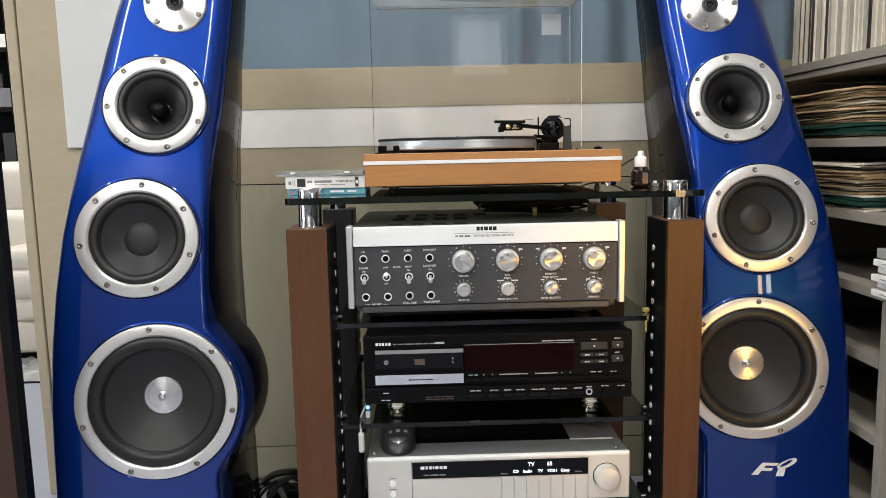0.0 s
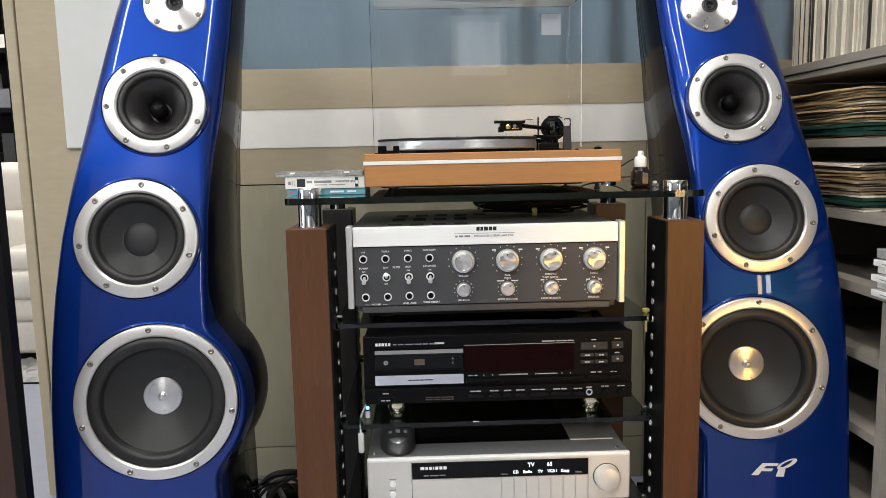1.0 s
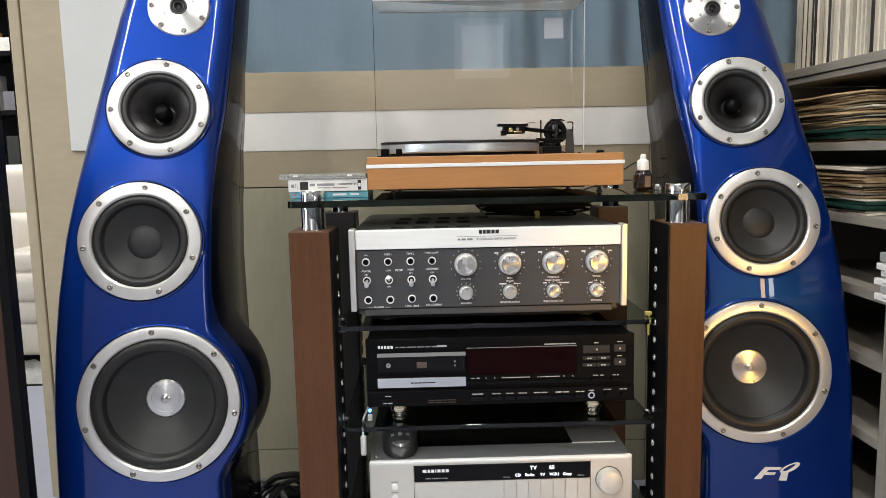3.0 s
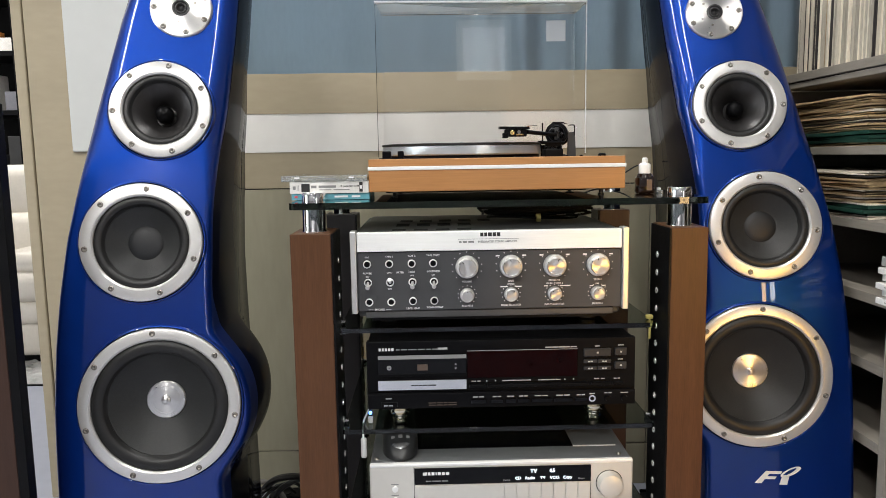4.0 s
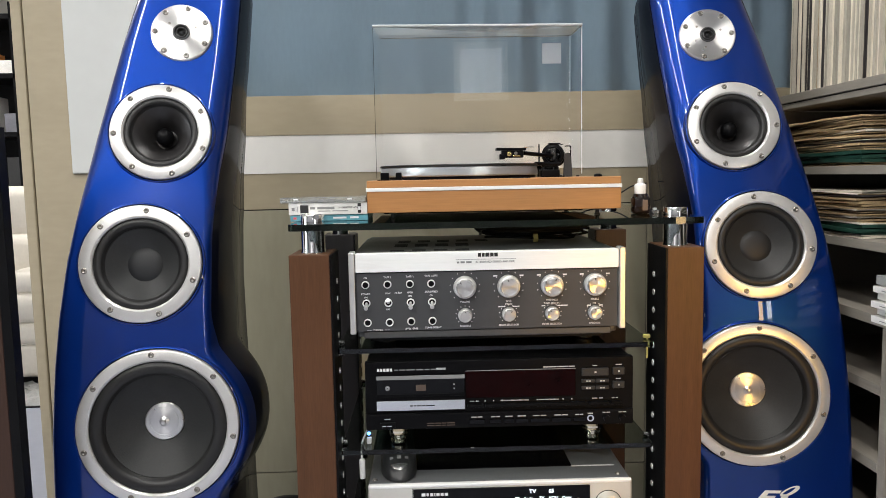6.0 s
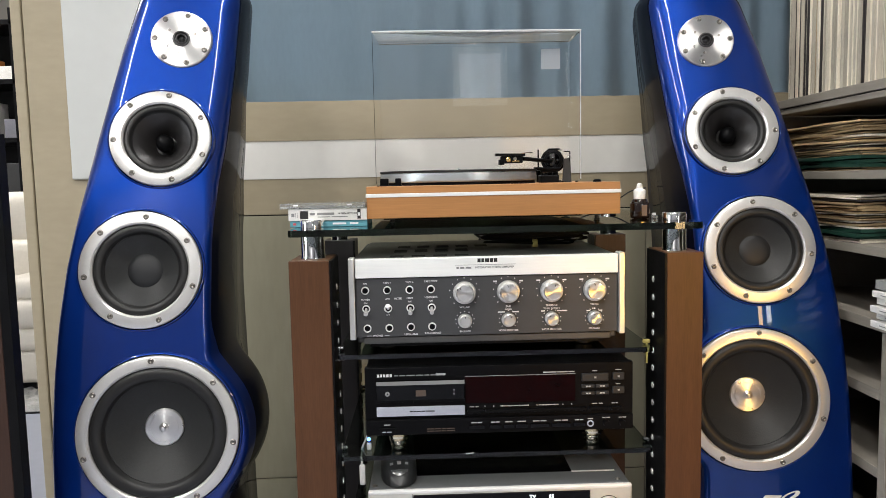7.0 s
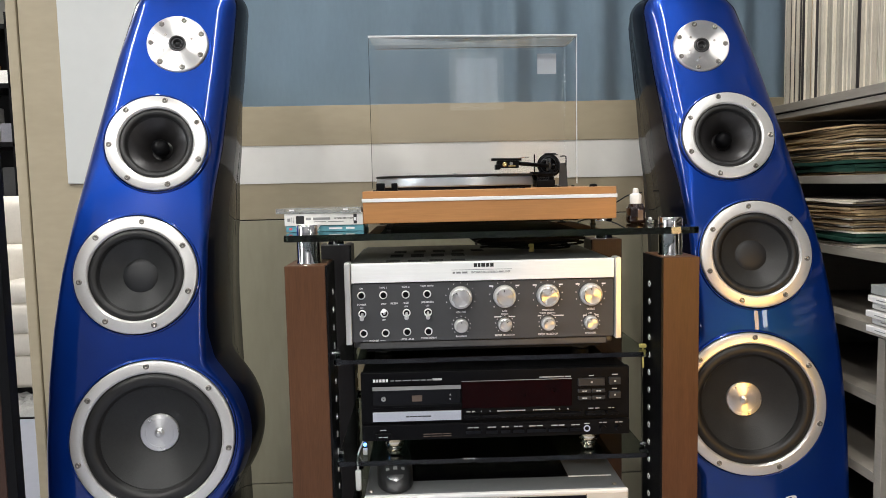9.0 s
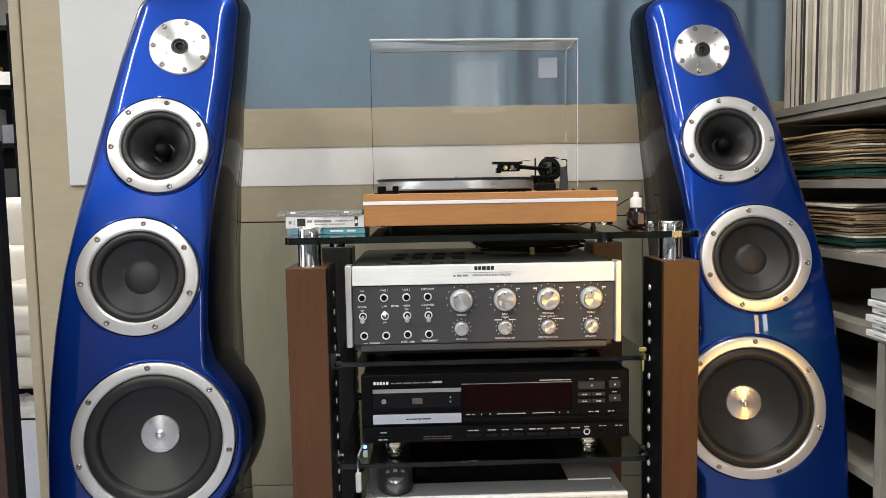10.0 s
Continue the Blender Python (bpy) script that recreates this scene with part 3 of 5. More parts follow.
def loudspeaker(side, x, y, turn, label):
    s = 1 if side == "west" else -1
    sp = thing("loudspeaker", pose(x, y, 0, 0, 0, turn), label, "loudspeaker", "pair of loudspeakers")
    rows = heights()
    holes = []
    for r, u, z in DRIVERS:
        f, lean = baffle(z)
        holes.append((pose(middle(s, u, z), f - 0.005, z, 90 - lean, 0, 0), r + (0.0018 if r > 0.06 else -0.0015), 0.10))
    part("front_shell", drilled(loft([shell(s, z, i, 0.0, front_depth(z), True) for z, i in rows]), holes), BLUE, sp, "glossy metallic blue front", smooth=True)
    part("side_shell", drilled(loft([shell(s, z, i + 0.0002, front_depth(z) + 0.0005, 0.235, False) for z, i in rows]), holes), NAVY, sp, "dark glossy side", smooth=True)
    part("seam", loft([shell(s, z, i + 0.004, 0.2, 0.25, False) for z, i in rows]), GROOVE, sp)
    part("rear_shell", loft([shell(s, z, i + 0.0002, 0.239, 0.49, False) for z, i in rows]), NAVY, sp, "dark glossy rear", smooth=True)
    part("base", box(s * -0.18, s * 0.12, -0.02, 0.5, 0.012, 0.045, 0.008), METAL_BLACK, sp)
    for fx in (-0.16, 0.10):
        for fy in (0.0, 0.47):
            part("foot", lathe([(0, 0.0), (0.004, 0.0), (0.014, 0.012), (0.014, 0.02), (0, 0.02)], 16), STEEL, sp, m=pose(s * fx, fy, 0))
    for make, (ro, u, z) in zip((woofer, midrange, upper, tweeter), DRIVERS):
        f, lean = baffle(z)
        proud = 0.005 if ro > 0.09 else 0.004
        make(sp, pose(middle(s, u, z), f - proud, z, 90 - lean, 0, 0), s)
        if ro > 0.06:
            collar(sp, ro, pose(middle(s, u, z), f - 0.0045, z, 90 - lean, 0, 0))
    return sp


left_speaker = loudspeaker("west", -0.559, 0.0, TOE, "tall glossy metallic blue loudspeaker with four ringed drivers")
right_speaker = loudspeaker("east", 0.5045, 0.095, -TOE, "tall glossy metallic blue loudspeaker with a silver emblem below its woofer")


def emblem(parent):
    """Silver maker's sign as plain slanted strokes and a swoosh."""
    f, lean = baffle(0.313)
    bm = bmesh.new()

    def poly(pts):
        lo = [bm.verts.new((a, b, 0.0)) for a, b in pts]
        hi = [bm.verts.new((a, b, 0.0012)) for a, b in pts]
        n = len(pts)
        bm.faces.new(hi)
        bm.faces.new(lo[::-1])
        for i in range(n):
            bm.faces.new((lo[i], lo[(i + 1) % n], hi[(i + 1) % n], hi[i]))

    poly([(-0.040, -0.012), (-0.028, -0.012), (-0.022, -0.004), (-0.004, -0.004), (-0.001, 0.001), (-0.018, 0.001), (-0.014, 0.006), (0.006, 0.006), (0.009, 0.011), (-0.020, 0.011)])
    poly([(0.004, -0.014), (0.018, -0.014), (0.022, 0.004), (0.010, 0.004)])
    ring = [(0.024 + 0.018 * math.cos(a), 0.010 + 0.007 * math.sin(a) + 0.008 * math.cos(a)) for a in np.linspace(-2.2, 3.4, 22)]
    inner = [(0.022 + 0.012 * math.cos(a), 0.010 + 0.0035 * math.sin(a) + 0.007 * math.cos(a)) for a in np.linspace(-2.2, 3.4, 22)]
    for i in range(21):
        poly([ring[i], ring[i + 1], inner[i + 1], inner[i]])
    part("emblem", bm, ALU, parent, "silver emblem", pose(0.0345, f - 0.0050, 0.313, 90 - lean, 0, 0))


emblem(right_speaker)

# ---- equipment rack ----
SHELVES = [0.834, 0.625, 0.452, 0.290, 0.085]  # undersides of the glass
POST_TOP = 0.796


def post(parent, x0, x1, y0, y1, inner, wood=VENEER):
    """An upright: veneered board with a black inner face that carries a row of steel sockets."""
    p = part("post", box(x0, x1, y0, y1, 0.02, POST_TOP, 0.0012), wood, parent)
    xs = x1 if inner > 0 else x0
    a, b = sorted((xs - inner * 0.001, xs + inner * 0.003))
    part("inner_strip", box(a, b, y0 + 0.001, y1 - 0.001, 0.02, POST_TOP - 0.001), METAL_BLACK, p)
    me = None
    for k in range(22):
        m = pose(xs + inner * 0.0032, (y0 + y1) / 2 + 0.012, 0.105 + 0.0305 * k, 0, inner * 90, 0)
        if me is None:
            first = part("socket", lathe([(0.0026, -0.001), (0.0028, 0.0008), (0.0048, 0.0012), (0.0056, -0.0005)], 14), ALU_RING, p, m=m, smooth=True)
            me = first.data
        else:
            part("socket", me, None, p, m=m)
    return p


rack = thing("audio_rack", None, "dark walnut audio rack with black-edged posts and glass shelves", "audio rack")
post(rack, -0.317, -0.253, -0.035, 0.065, 1)
post(rack, 0.2865, 0.345, -0.035, 0.065, -1)
# Rear posts: shade inside the rack is put into their veneer colour.
post(rack, -0.317, -0.253, 0.360, 0.430, 1, SHADED_VENEER)
post(rack, 0.264, 0.328, 0.360, 0.430, -1, CABINET_AND_SHADE_VENEER)


def glass_plate(x0, x1, y0, y1, z0, z1, r):
    bm = bmesh.new()
    outline = []
    for cx, cy, a0 in ((x1 - r, y0 + r, -90), (x1 - r, y1 - r, 0), (x0 + r, y1 - r, 90), (x0 + r, y0 + r, 180)):
        for k in range(6):
            a = radians(a0 + 90 * k / 5)
            outline.append((cx + r * math.cos(a), cy + r * math.sin(a)))
    n = len(outline)
    e = 0.0003
    rings = []
    for z, ins in ((z0, e), (z0 + e, 0), (z1 - e, 0), (z1, e)):
        rings.append([bm.verts.new((x + (ins if x < (x0 + x1) / 2 else -ins), y + (ins if y < (y0 + y1) / 2 else -ins), z)) for x, y in outline])
    for a, b in zip(rings, rings[1:]):
        for i in range(n):
            bm.faces.new((a[i], a[(i + 1) % n], b[(i + 1) % n], b[i]))
    bm.faces.new(rings[0][::-1])
    bm.faces.new(rings[-1])
    return bm


part("top_shelf", glass_plate(-0.313, 0.337, -0.060, 0.455, 0.8355, 0.846, 0.012), GLASS, rack, "tinted glass top shelf").visible_shadow = False
for z in SHELVES[1:]:
    part("shelf", glass_plate(-0.249, 0.276, 0.0, 0.425, z + 0.002, z + 0.010, 0.004), SHELF_GLASS, rack, "tinted glass shelf").visible_shadow = False
    for px, sgn in ((-0.250, 1), (0.277, -1)):
        for py in (0.03, 0.40):
            part("shelf_pin", lathe([(0, 0), (0.0042, 0), (0.0042, 0.009), (0.003, 0.010), (0, 0.010)], 14), CHROME, rack, m=pose(px, py, z - 0.0025, 0, sgn * 90, 0), smooth=True)
            part("shelf_clip", lathe([(0, 0), (0.0042, 0), (0.0042, 0.008), (0.003, 0.009), (0, 0.009)], 14), CHROME, rack, m=pose(px, py, z + 0.0148, 0, sgn * 90, 0), smooth=True)
for cx, cy in ((-0.284, 0.012), (0.313, 0.012), (-0.284, 0.395), (0.296, 0.395)):
    part("chrome_stand_off", lathe([(0, POST_TOP), (0.0205, POST_TOP), (0.0205, POST_TOP + 0.001), (0.0193, POST_TOP + 0.003), (0.0193, 0.8335), (0.0186, 0.8354), (0, 0.8354)], 40), CHROME, rack, m=pose(cx, cy, 0), smooth=True)
    part("chrome_cap", lathe([(0, 0.8461), (0.0195, 0.8461), (0.0195, 0.857), (0.0183, 0.8588), (0.0, 0.8592)], 40), CHROME, rack, m=pose(cx, cy, 0), smooth=True)

# ---- integrated amplifier ----
AZ0, AZ1 = 0.660, 0.794
amp = thing("amplifier", pose(0, 0, 0), "silver and dark grey stereo amplifier with round aluminium knobs", "amplifier")
part("case", box(-0.216, 0.216, 0.012, 0.335, 0.652, 0.7925, 0.003), AMP_TOP, amp)
part("upper_front", box(-0.2155, 0.2155, -0.004, 0.013, 0.762, AZ1 - 0.001, 0.0012), ALU, amp, "brushed aluminium strip")
part("lower_front", box(-0.2155, 0.2155, 0.0, 0.0135, 0.664, 0.7605, 0.0008), GREY_PANEL, amp, "dark grey control panel")
part("front_lip", box(-0.205, 0.205, 0.004, 0.02, 0.651, 0.6625, 0.002), AMP_TOP, amp)
part("bottom_plate", box(-0.195, 0.195, 0.010, 0.32, 0.6455, 0.6520, 0.001), METAL_BLACK, amp)
for s in (-1, 1):
    a, b = sorted((s * 0.2165, s * 0.2262))
    part("side_trim", box(a, b, -0.008, 0.02, 0.661, 0.7955, 0.0015), ALU_RING, amp)
    a, b = sorted((s * 0.2162, s * 0.2215))
    part("side_cheek", box(a, b, 0.021, 0.333, 0.661, 0.790, 0.002), AMP_TOP, amp)
for fx in (-0.17, 0.17):
    for fy in (0.05, 0.29):
        part("foot", lathe([(0, 0.6365), (0.014, 0.6365), (0.016, 0.652), (0, 0.652)], 20), RUBBER, amp, m=pose(fx, fy, 0), smooth=True)
for row, (vy, deep) in enumerate(((0.030, 0.020), (0.105, 0.045), (0.190, 0.035))):
    for k in range(4 + row // 2):
        vx = -0.160 + 0.0365 * k + 0.004 * row
        part("vent", box(vx, vx + 0.023, vy, vy + deep, 0.7920, 0.7931), GROOVE, amp)


def knob(x, z, r, deep, turn):
    y = 0.0
    m = pose(x, y, z, 90, 0, 0)
    k = part("knob", lathe([(r * 1.08, 0.0), (r * 1.10, 0.003), (r * 1.06, 0.0075), (r * 1.0, 0.009), (r * 0.86, 0.0094), (r * 0.84, 0.0096)], 48), ALU_RING, amp, "turned aluminium knob", m, True)
    part("knob_cap", lathe([(r * 0.85, 0.009), (r * 0.83, deep - 0.001), (r * 0.79, deep), (r * 0.76, deep), (r * 0.74, deep - 0.0006), (0, deep - 0.0006)], 48), ALU_DISC, k, smooth=True)
    part("pointer", box(-0.0006, 0.0006, r * 0.55, r * 0.76, deep - 0.001, deep + 0.0003), GROOVE, k, m=pose(0, 0, 0, 0, 0, turn))
    bm = bmesh.new()
    n = 11
    for i in range(n):
        a = radians(-135 + 270 * i / (n - 1))
        bx, bz = r * 1.42 * math.sin(a), r * 1.42 * math.cos(a)
        box(bx - 0.0007, bx + 0.0007, bz - 0.0007, bz + 0.0007, -0.0002, 0.0003, bm=bm)
    part("dial_marks", bm, LABEL_WHITE, k)
    return k


KX = [-0.0375, 0.0345, 0.1060, 0.1770]
for x, t, word in zip(KX, (40, 10, -20, 15), ("VOLUME", "BASS", "PRESENCE", "TREBLE")):
    knob(x, 0.7345, 0.0172, 0.018, t)
    lettering(word, 0.0042, LABEL_WHITE, amp, x, -0.0003, 0.7098)
for x in KX[1:]:
    for sg in (-1, 1):
        part("range_mark", box(x + sg * 0.0215 - 0.0032, x + sg * 0.0215 + 0.0032, -0.0004, 0.0002, 0.7507, 0.7530), LABEL_WHITE, amp)
for x, t, word in zip(KX, (0, -30, 35, 20), ("BALANCE", "MODE SELECTOR", "INPUT SELECTOR", "SPEAKERS")):
    knob(x, 0.6878, 0.0107, 0.014, t)
    lettering(word, 0.0042, LABEL_WHITE, amp, x, -0.0003, 0.6697)
for x, words in ((KX[1], "STEREO"), (KX[2], "TUNER  PHONO 1")):
    lettering(words, 0.0034, LABEL_WHITE, amp, x, -0.0003, 0.7046)
bars([0.012, 0.011], 0.012, 0.0018, LABEL_WHITE, amp, KX[1] - 0.0175, -0.0002, 0.7005)
bars([0.006, 0.017], 0.020, 0.0018, LABEL_WHITE, amp, KX[2] - 0.017, -0.0002, 0.7005)
lettering("A B", 0.0036, LABEL_WHITE, amp, KX[3] - 0.001, -0.0003, 0.7030)
bars([0.006, 0.006], 0.014, 0.0018, LABEL_WHITE, amp, KX[3] - 0.013, -0.0002, 0.6995)

TX = [-0.2000, -0.1640, -0.1275, -0.0925]


def socket(x, z, kind):
    m = pose(x, 0, z, 90, 0, 0)
    b = part(kind, lathe([(0.0066, 0.0), (0.0066, 0.0022), (0.0056, 0.003), (0.0048, 0.0026), (0.0046, 0.0)], 24), WHITE_PLASTIC, amp, m=m, smooth=True)
    part("button" if kind == "push_button" else "hole", lathe([(0.0046, -0.001), (0.0045, 0.004 if kind == "push_button" else 0.0005), (0, 0.0042 if kind == "push_button" else 0.0005)], 20), PLASTIC, b, smooth=True)
    return b


for x in TX:
    socket(x, 0.7415, "push_button")
for x in TX[:2]:
    socket(x + 0.002, 0.6785, "headphone_socket")
for x in TX[2:]:
    socket(x + 0.001, 0.6795, "push_button")
for k, x in enumerate(TX):
    s = socket(x + 0.0008, 0.7110, "toggle_switch")
    tilt = -28 if k == 1 else 28
    part("lever", lathe([(0.0022, 0.0), (0.0026, 0.008), (0.0036, 0.012), (0.0034, 0.0145), (0, 0.0150)], 14), WHITE_PLASTIC if k == 1 else ALU_RING, s, m=pose(0, 0, 0.001, tilt, 0, 0), smooth=True)
for x, z, word in ((TX[0], 0.7527, "ON"), (TX[1], 0.7533, "TAPE 1"), (TX[2], 0.7538, "TAPE 2"), (TX[3], 0.7543, "TAPE COPY"), (TX[0], 0.7262, "POWER"), (TX[1], 0.7268, "LOW"), (-0.1465, 0.7270, "FILTER"), (TX[2], 0.7274, "HIGH"), (TX[3], 0.7280, "LOUDNESS"),
                   (TX[0], 0.7205, "ON"), (TX[2], 0.7216, "ON"), (TX[3], 0.7220, "ON"), (TX[1], 0.7000, "OFF"), (-0.181, 0.6660, "PHONES"), (TX[2] + 0.001, 0.6672, "LEVEL -20dB"), (TX[3] + 0.002, 0.6682, "TONE DEFEAT")):
    lettering(word, 0.0042 if len(word) > 3 else 0.0036, LABEL_WHITE, amp, x, -0.0003, z)
for sg in (-1, 1):
    part("print_line", box(-0.181 + sg * 0.0145 - 0.004, -0.181 + sg * 0.0145 + 0.004, -0.0003, 0.0002, 0.6657, 0.6662), LABEL_WHITE, amp)
bars([0.0052, 0.0046, 0.0066, 0.0056, 0.0056], 0.0012, 0.0062, LABEL_DARK, amp, -0.0155, -0.0042, 0.7875, "maker_sign")
part("print_line", box(-0.052, 0.047, -0.0045, -0.0038, 0.7800, 0.7806), LABEL_GREY, amp)
bars([0.004, 0.007, 0.009], 0.002, 0.003, LABEL_GREY, amp, -0.050, -0.0042, 0.7758)
lettering("INTEGRATED STEREO AMPLIFIER", 0.0044, LABEL_GREY, amp, 0.0125, -0.0043, 0.7758)

# ---- disc player ----
cd = thing("disc_player", pose(0.018, 0, 0), "black disc player with dark red display on ribbed metal feet", "disc player")
part("case", box(-0.222, 0.222, 0.014, 0.31, 0.500, 0.611, 0.003), METAL_BLACK, cd)
part("front", box(-0.2235, 0.2235, 0.0, 0.0135, 0.4985, 0.612, 0.0015), PLASTIC, cd)
part("lower_front", box(-0.2225, 0.2225, -0.006, 0.0005, 0.4985, 0.5245, 0.0012), PLASTIC, cd)
part("tray", box(-0.2045, -0.0585, -0.005, 0.001, 0.5545, 0.5895, 0.001), GLOSS_BLACK, cd)
part("tray_lip", box(-0.2045, -0.0585, -0.0062, -0.0048, 0.5540, 0.5585, 0.0006), PLASTIC, cd)
part("tray_strip", box(-0.2042, -0.0585, -0.0060, -0.0048, 0.5830, 0.5892), LABEL_GREY, cd)
part("silver_strip", box(-0.2050, -0.058, -0.005, 0.001, 0.5300, 0.5470, 0.0008), MIRROR_STRIP, cd, "bright aluminium strip")
part("disc_sign", box(-0.1395, -0.1225, -0.0056, -0.0048, 0.5635, 0.5735), LABEL_DIM, cd)
part("display", box(-0.0570, 0.1265, -0.003, 0.001, 0.5480, 0.5938, 0.0008), RED_GLASS, cd, "dark red display window")
part("display_line", box(-0.0570, 0.1265, -0.0036, -0.0028, 0.5939, 0.5949), LABEL_GREY, cd)
part("tray_mark", lathe([(0.0012, 0), (0.004, 0), (0.004, 0.0008), (0.0012, 0.0008), (0.0012, 0)], 16), LABEL_GREY, cd, m=pose(-0.1862, -0.0053, 0.5688, 90, 0, 0))
for dz in (-0.0035, 0.0035):
    part("tray_arrow", lathe([(0, 0), (0.0020, 0), (0.0018, 0.0005), (0, 0.0005)], 3), LABEL_PALE, cd, m=pose(-0.0761, -0.0052, 0.5698 + dz, 90, 30 if dz > 0 else -30, 0))
bars([0.0038, 0.0034, 0.0038, 0.0040, 0.0038], 0.0015, 0.0048, LABEL_WHITE, cd, -0.2031, -0.0002, 0.5983, "maker_sign")
bars([0.006, 0.010, 0.014, 0.012, 0.008, 0.010], 0.002, 0.0018, LABEL_GREY, cd, -0.1743, -0.0002, 0.5978)
bars([0.016], 0.002, 0.0034, LABEL_PALE, cd, -0.1055, -0.0002, 0.5985)
bars([0.022, 0.018, 0.010], 0.0012, 0.0018, LABEL_PALE, cd, 0.073, -0.0002, 0.5972)
bars([0.005, 0.004, 0.006, 0.006, 0.014], 0.0015, 0.0018, LABEL_DARK, cd, -0.150, -0.0053, 0.5380)
for z in (0.5078, 0.5040):
    bars([0.012, 0.010, 0.006, 0.014], 0.0015, 0.0014, LABEL_DIM, cd, -0.122, -0.0062, z)
part("power_button", box(-0.2, -0.174, -0.009, -0.005, 0.4990 + 0.003, 0.5110, 0.0008), PLASTIC, cd)
bars([0.010], 0.0, 0.0016, LABEL_PALE, cd, -0.193, -0.0063, 0.5165)
bars([0.006, 0.007], 0.002, 0.0016, LABEL_PALE, cd, -0.196, -0.0092, 0.5055)
for x, w in ((-0.052, 0.026), (-0.018, 0.020), (0.006, 0.017), (0.026, 0.020), (0.050, 0.032), (0.086, 0.032), (0.122, 0.020)):
    part("key", box(x, x + w, -0.0095, -0.005, 0.5060, 0.5125, 0.0008), GLOSS_BLACK, cd)
    bars([w * 0.34, w * 0.3], w * 0.06, 0.0017, LABEL_PALE, cd, x + w * 0.14, -0.0063, 0.5165)
for x, w in ((-0.054, 0.026), (-0.024, 0.168), (0.150, 0.031), (0.185, 0.018)):
    part("key", box(x, x + w, -0.008, 0.001, 0.5325, 0.5375, 0.001), PLASTIC, cd)
    bars([w * 0.28, w * 0.2], w * 0.1, 0.0016, LABEL_PALE, cd, x + w * 0.15, -0.0002, 0.5418)
for k in range(12):
    part("track_mark", box(-0.040 + 0.0145 * k, -0.0385 + 0.0145 * k, -0.0035, 0.0, 0.5416, 0.5430), LABEL_PALE, cd)
for x, w, z, h in ((0.137, 0.045, 0.5807, 0.0132), (0.1887, 0.0198, 0.5820, 0.0126), (0.1887, 0.0198, 0.5587, 0.0120)):
    part("key", box(x, x + w, -0.004, 0.001, z, z + h, 0.0012), CAP, cd)
for x, z in ((0.137, 0.5690), (0.1605, 0.5690), (0.137, 0.5572), (0.1605, 0.5572)):
    part("key", box(x, x + 0.022, -0.003, 0.001, z, z + 0.006, 0.001), CAP, cd)
    bars([0.0035, 0.0035], 0.0008, 0.0022, LABEL_PALE, cd, x + 0.007, -0.0032, z + 0.003)
for x, z in ((0.1986, 0.5880), (0.1986, 0.5650), (0.1595, 0.5872)):
    part("key_mark", box(x - 0.0016, x + 0.0016, -0.0044, -0.0038, z - 0.0014, z + 0.0014), LABEL_PALE, cd)
for x, w in ((0.1555, 0.008), (0.1940, 0.010)):
    bars([w], 0, 0.0016, LABEL_PALE, cd, x, -0.0002, 0.5975 if w < 0.009 else 0.5985)
bars([0.008], 0, 0.0016, LABEL_PALE, cd, 0.1945, -0.0002, 0.5745)
part("headphone_socket", lathe([(0.0030, 0.0), (0.0034, 0.0016), (0.0058, 0.0016), (0.0062, 0.0)], 20), CHROME, cd, m=pose(0.1505, -0.006, 0.5100, 90, 0, 0), smooth=True)
bars([0.009], 0, 0.0016, LABEL_PALE, cd, 0.146, -0.0062, 0.5180)
for x in (0.177, 0.204):
    part("small_knob", lathe([(0.0055, 0), (0.005, 0.006), (0, 0.0062)], 16), PLASTIC, cd, m=pose(x, -0.006, 0.5098, 90, 0, 0), smooth=True)
    bars([0.005, 0.006], 0.0015, 0.0016, LABEL_PALE, cd, x - 0.006, -0.0062, 0.5190)
cone_foot = [(0, 0.4625), (0.0100, 0.4625), (0.0125, 0.4650), (0.0125, 0.4690), (0.0105, 0.4705), (0.0105, 0.4735), (0.0150, 0.4750), (0.0155, 0.4785), (0.0145, 0.4800), (0.0130, 0.4815), (0.0185, 0.4835), (0.0190, 0.4870), (0.0175, 0.4885), (0.0160, 0.4900), (0.0215, 0.4920), (0.0220, 0.4970), (0.0205, 0.4990), (0, 0.4990)]
for fx in (-0.172, 0.162):
    for fy in (0.035, 0.27):
        part("foot", lathe(cone_foot, 36), FOOT_METAL, cd, "ribbed polished metal foot", pose(fx, fy, 0), True)

# ---- preamplifier ----
pre = thing("preamplifier", pose(0.017, 0, 0), "silver preamplifier with a black display strip and a large knob", "preamplifier")
part("case", box(-0.222, 0.222, 0.004, 0.33, 0.318, 0.402, 0.004), ALU_CASE, pre)
part("front", box(-0.2225, 0.2225, -0.006, 0.0045, 0.320, 0.3995, 0.003), ALU_PAINT, pre)
part("front_edge", box(-0.2220, 0.2220, -0.007, 0.002, 0.3965, 0.4035, 0.0025), ALU, pre)
part("top_window", box(-0.150, 0.132, 0.055, 0.30, 0.4022, 0.4036, 0.0005), GLOSS_BLACK, pre, "black glass top window")
part("top_line", box(0.132, 0.208, 0.054, 0.058, 0.4018, 0.4026), ALU, pre)
part("display", box(-0.147, 0.150, -0.008, -0.0055, 0.3660, 0.3945, 0.0004), GLOSS_BLACK, pre, "black display strip")
part("front_flap", box(-0.146, 0.003, -0.0085, -0.0055, 0.3215, 0.3640, 0.0008), ALU_PAINT, pre)
for k in range(7):
    x = 0.0045 + 0.0208 * k
    part("key", box(x, x + 0.0195, -0.0085, -0.0055, 0.3215, 0.3645, 0.0008), ALU_PAINT, pre)
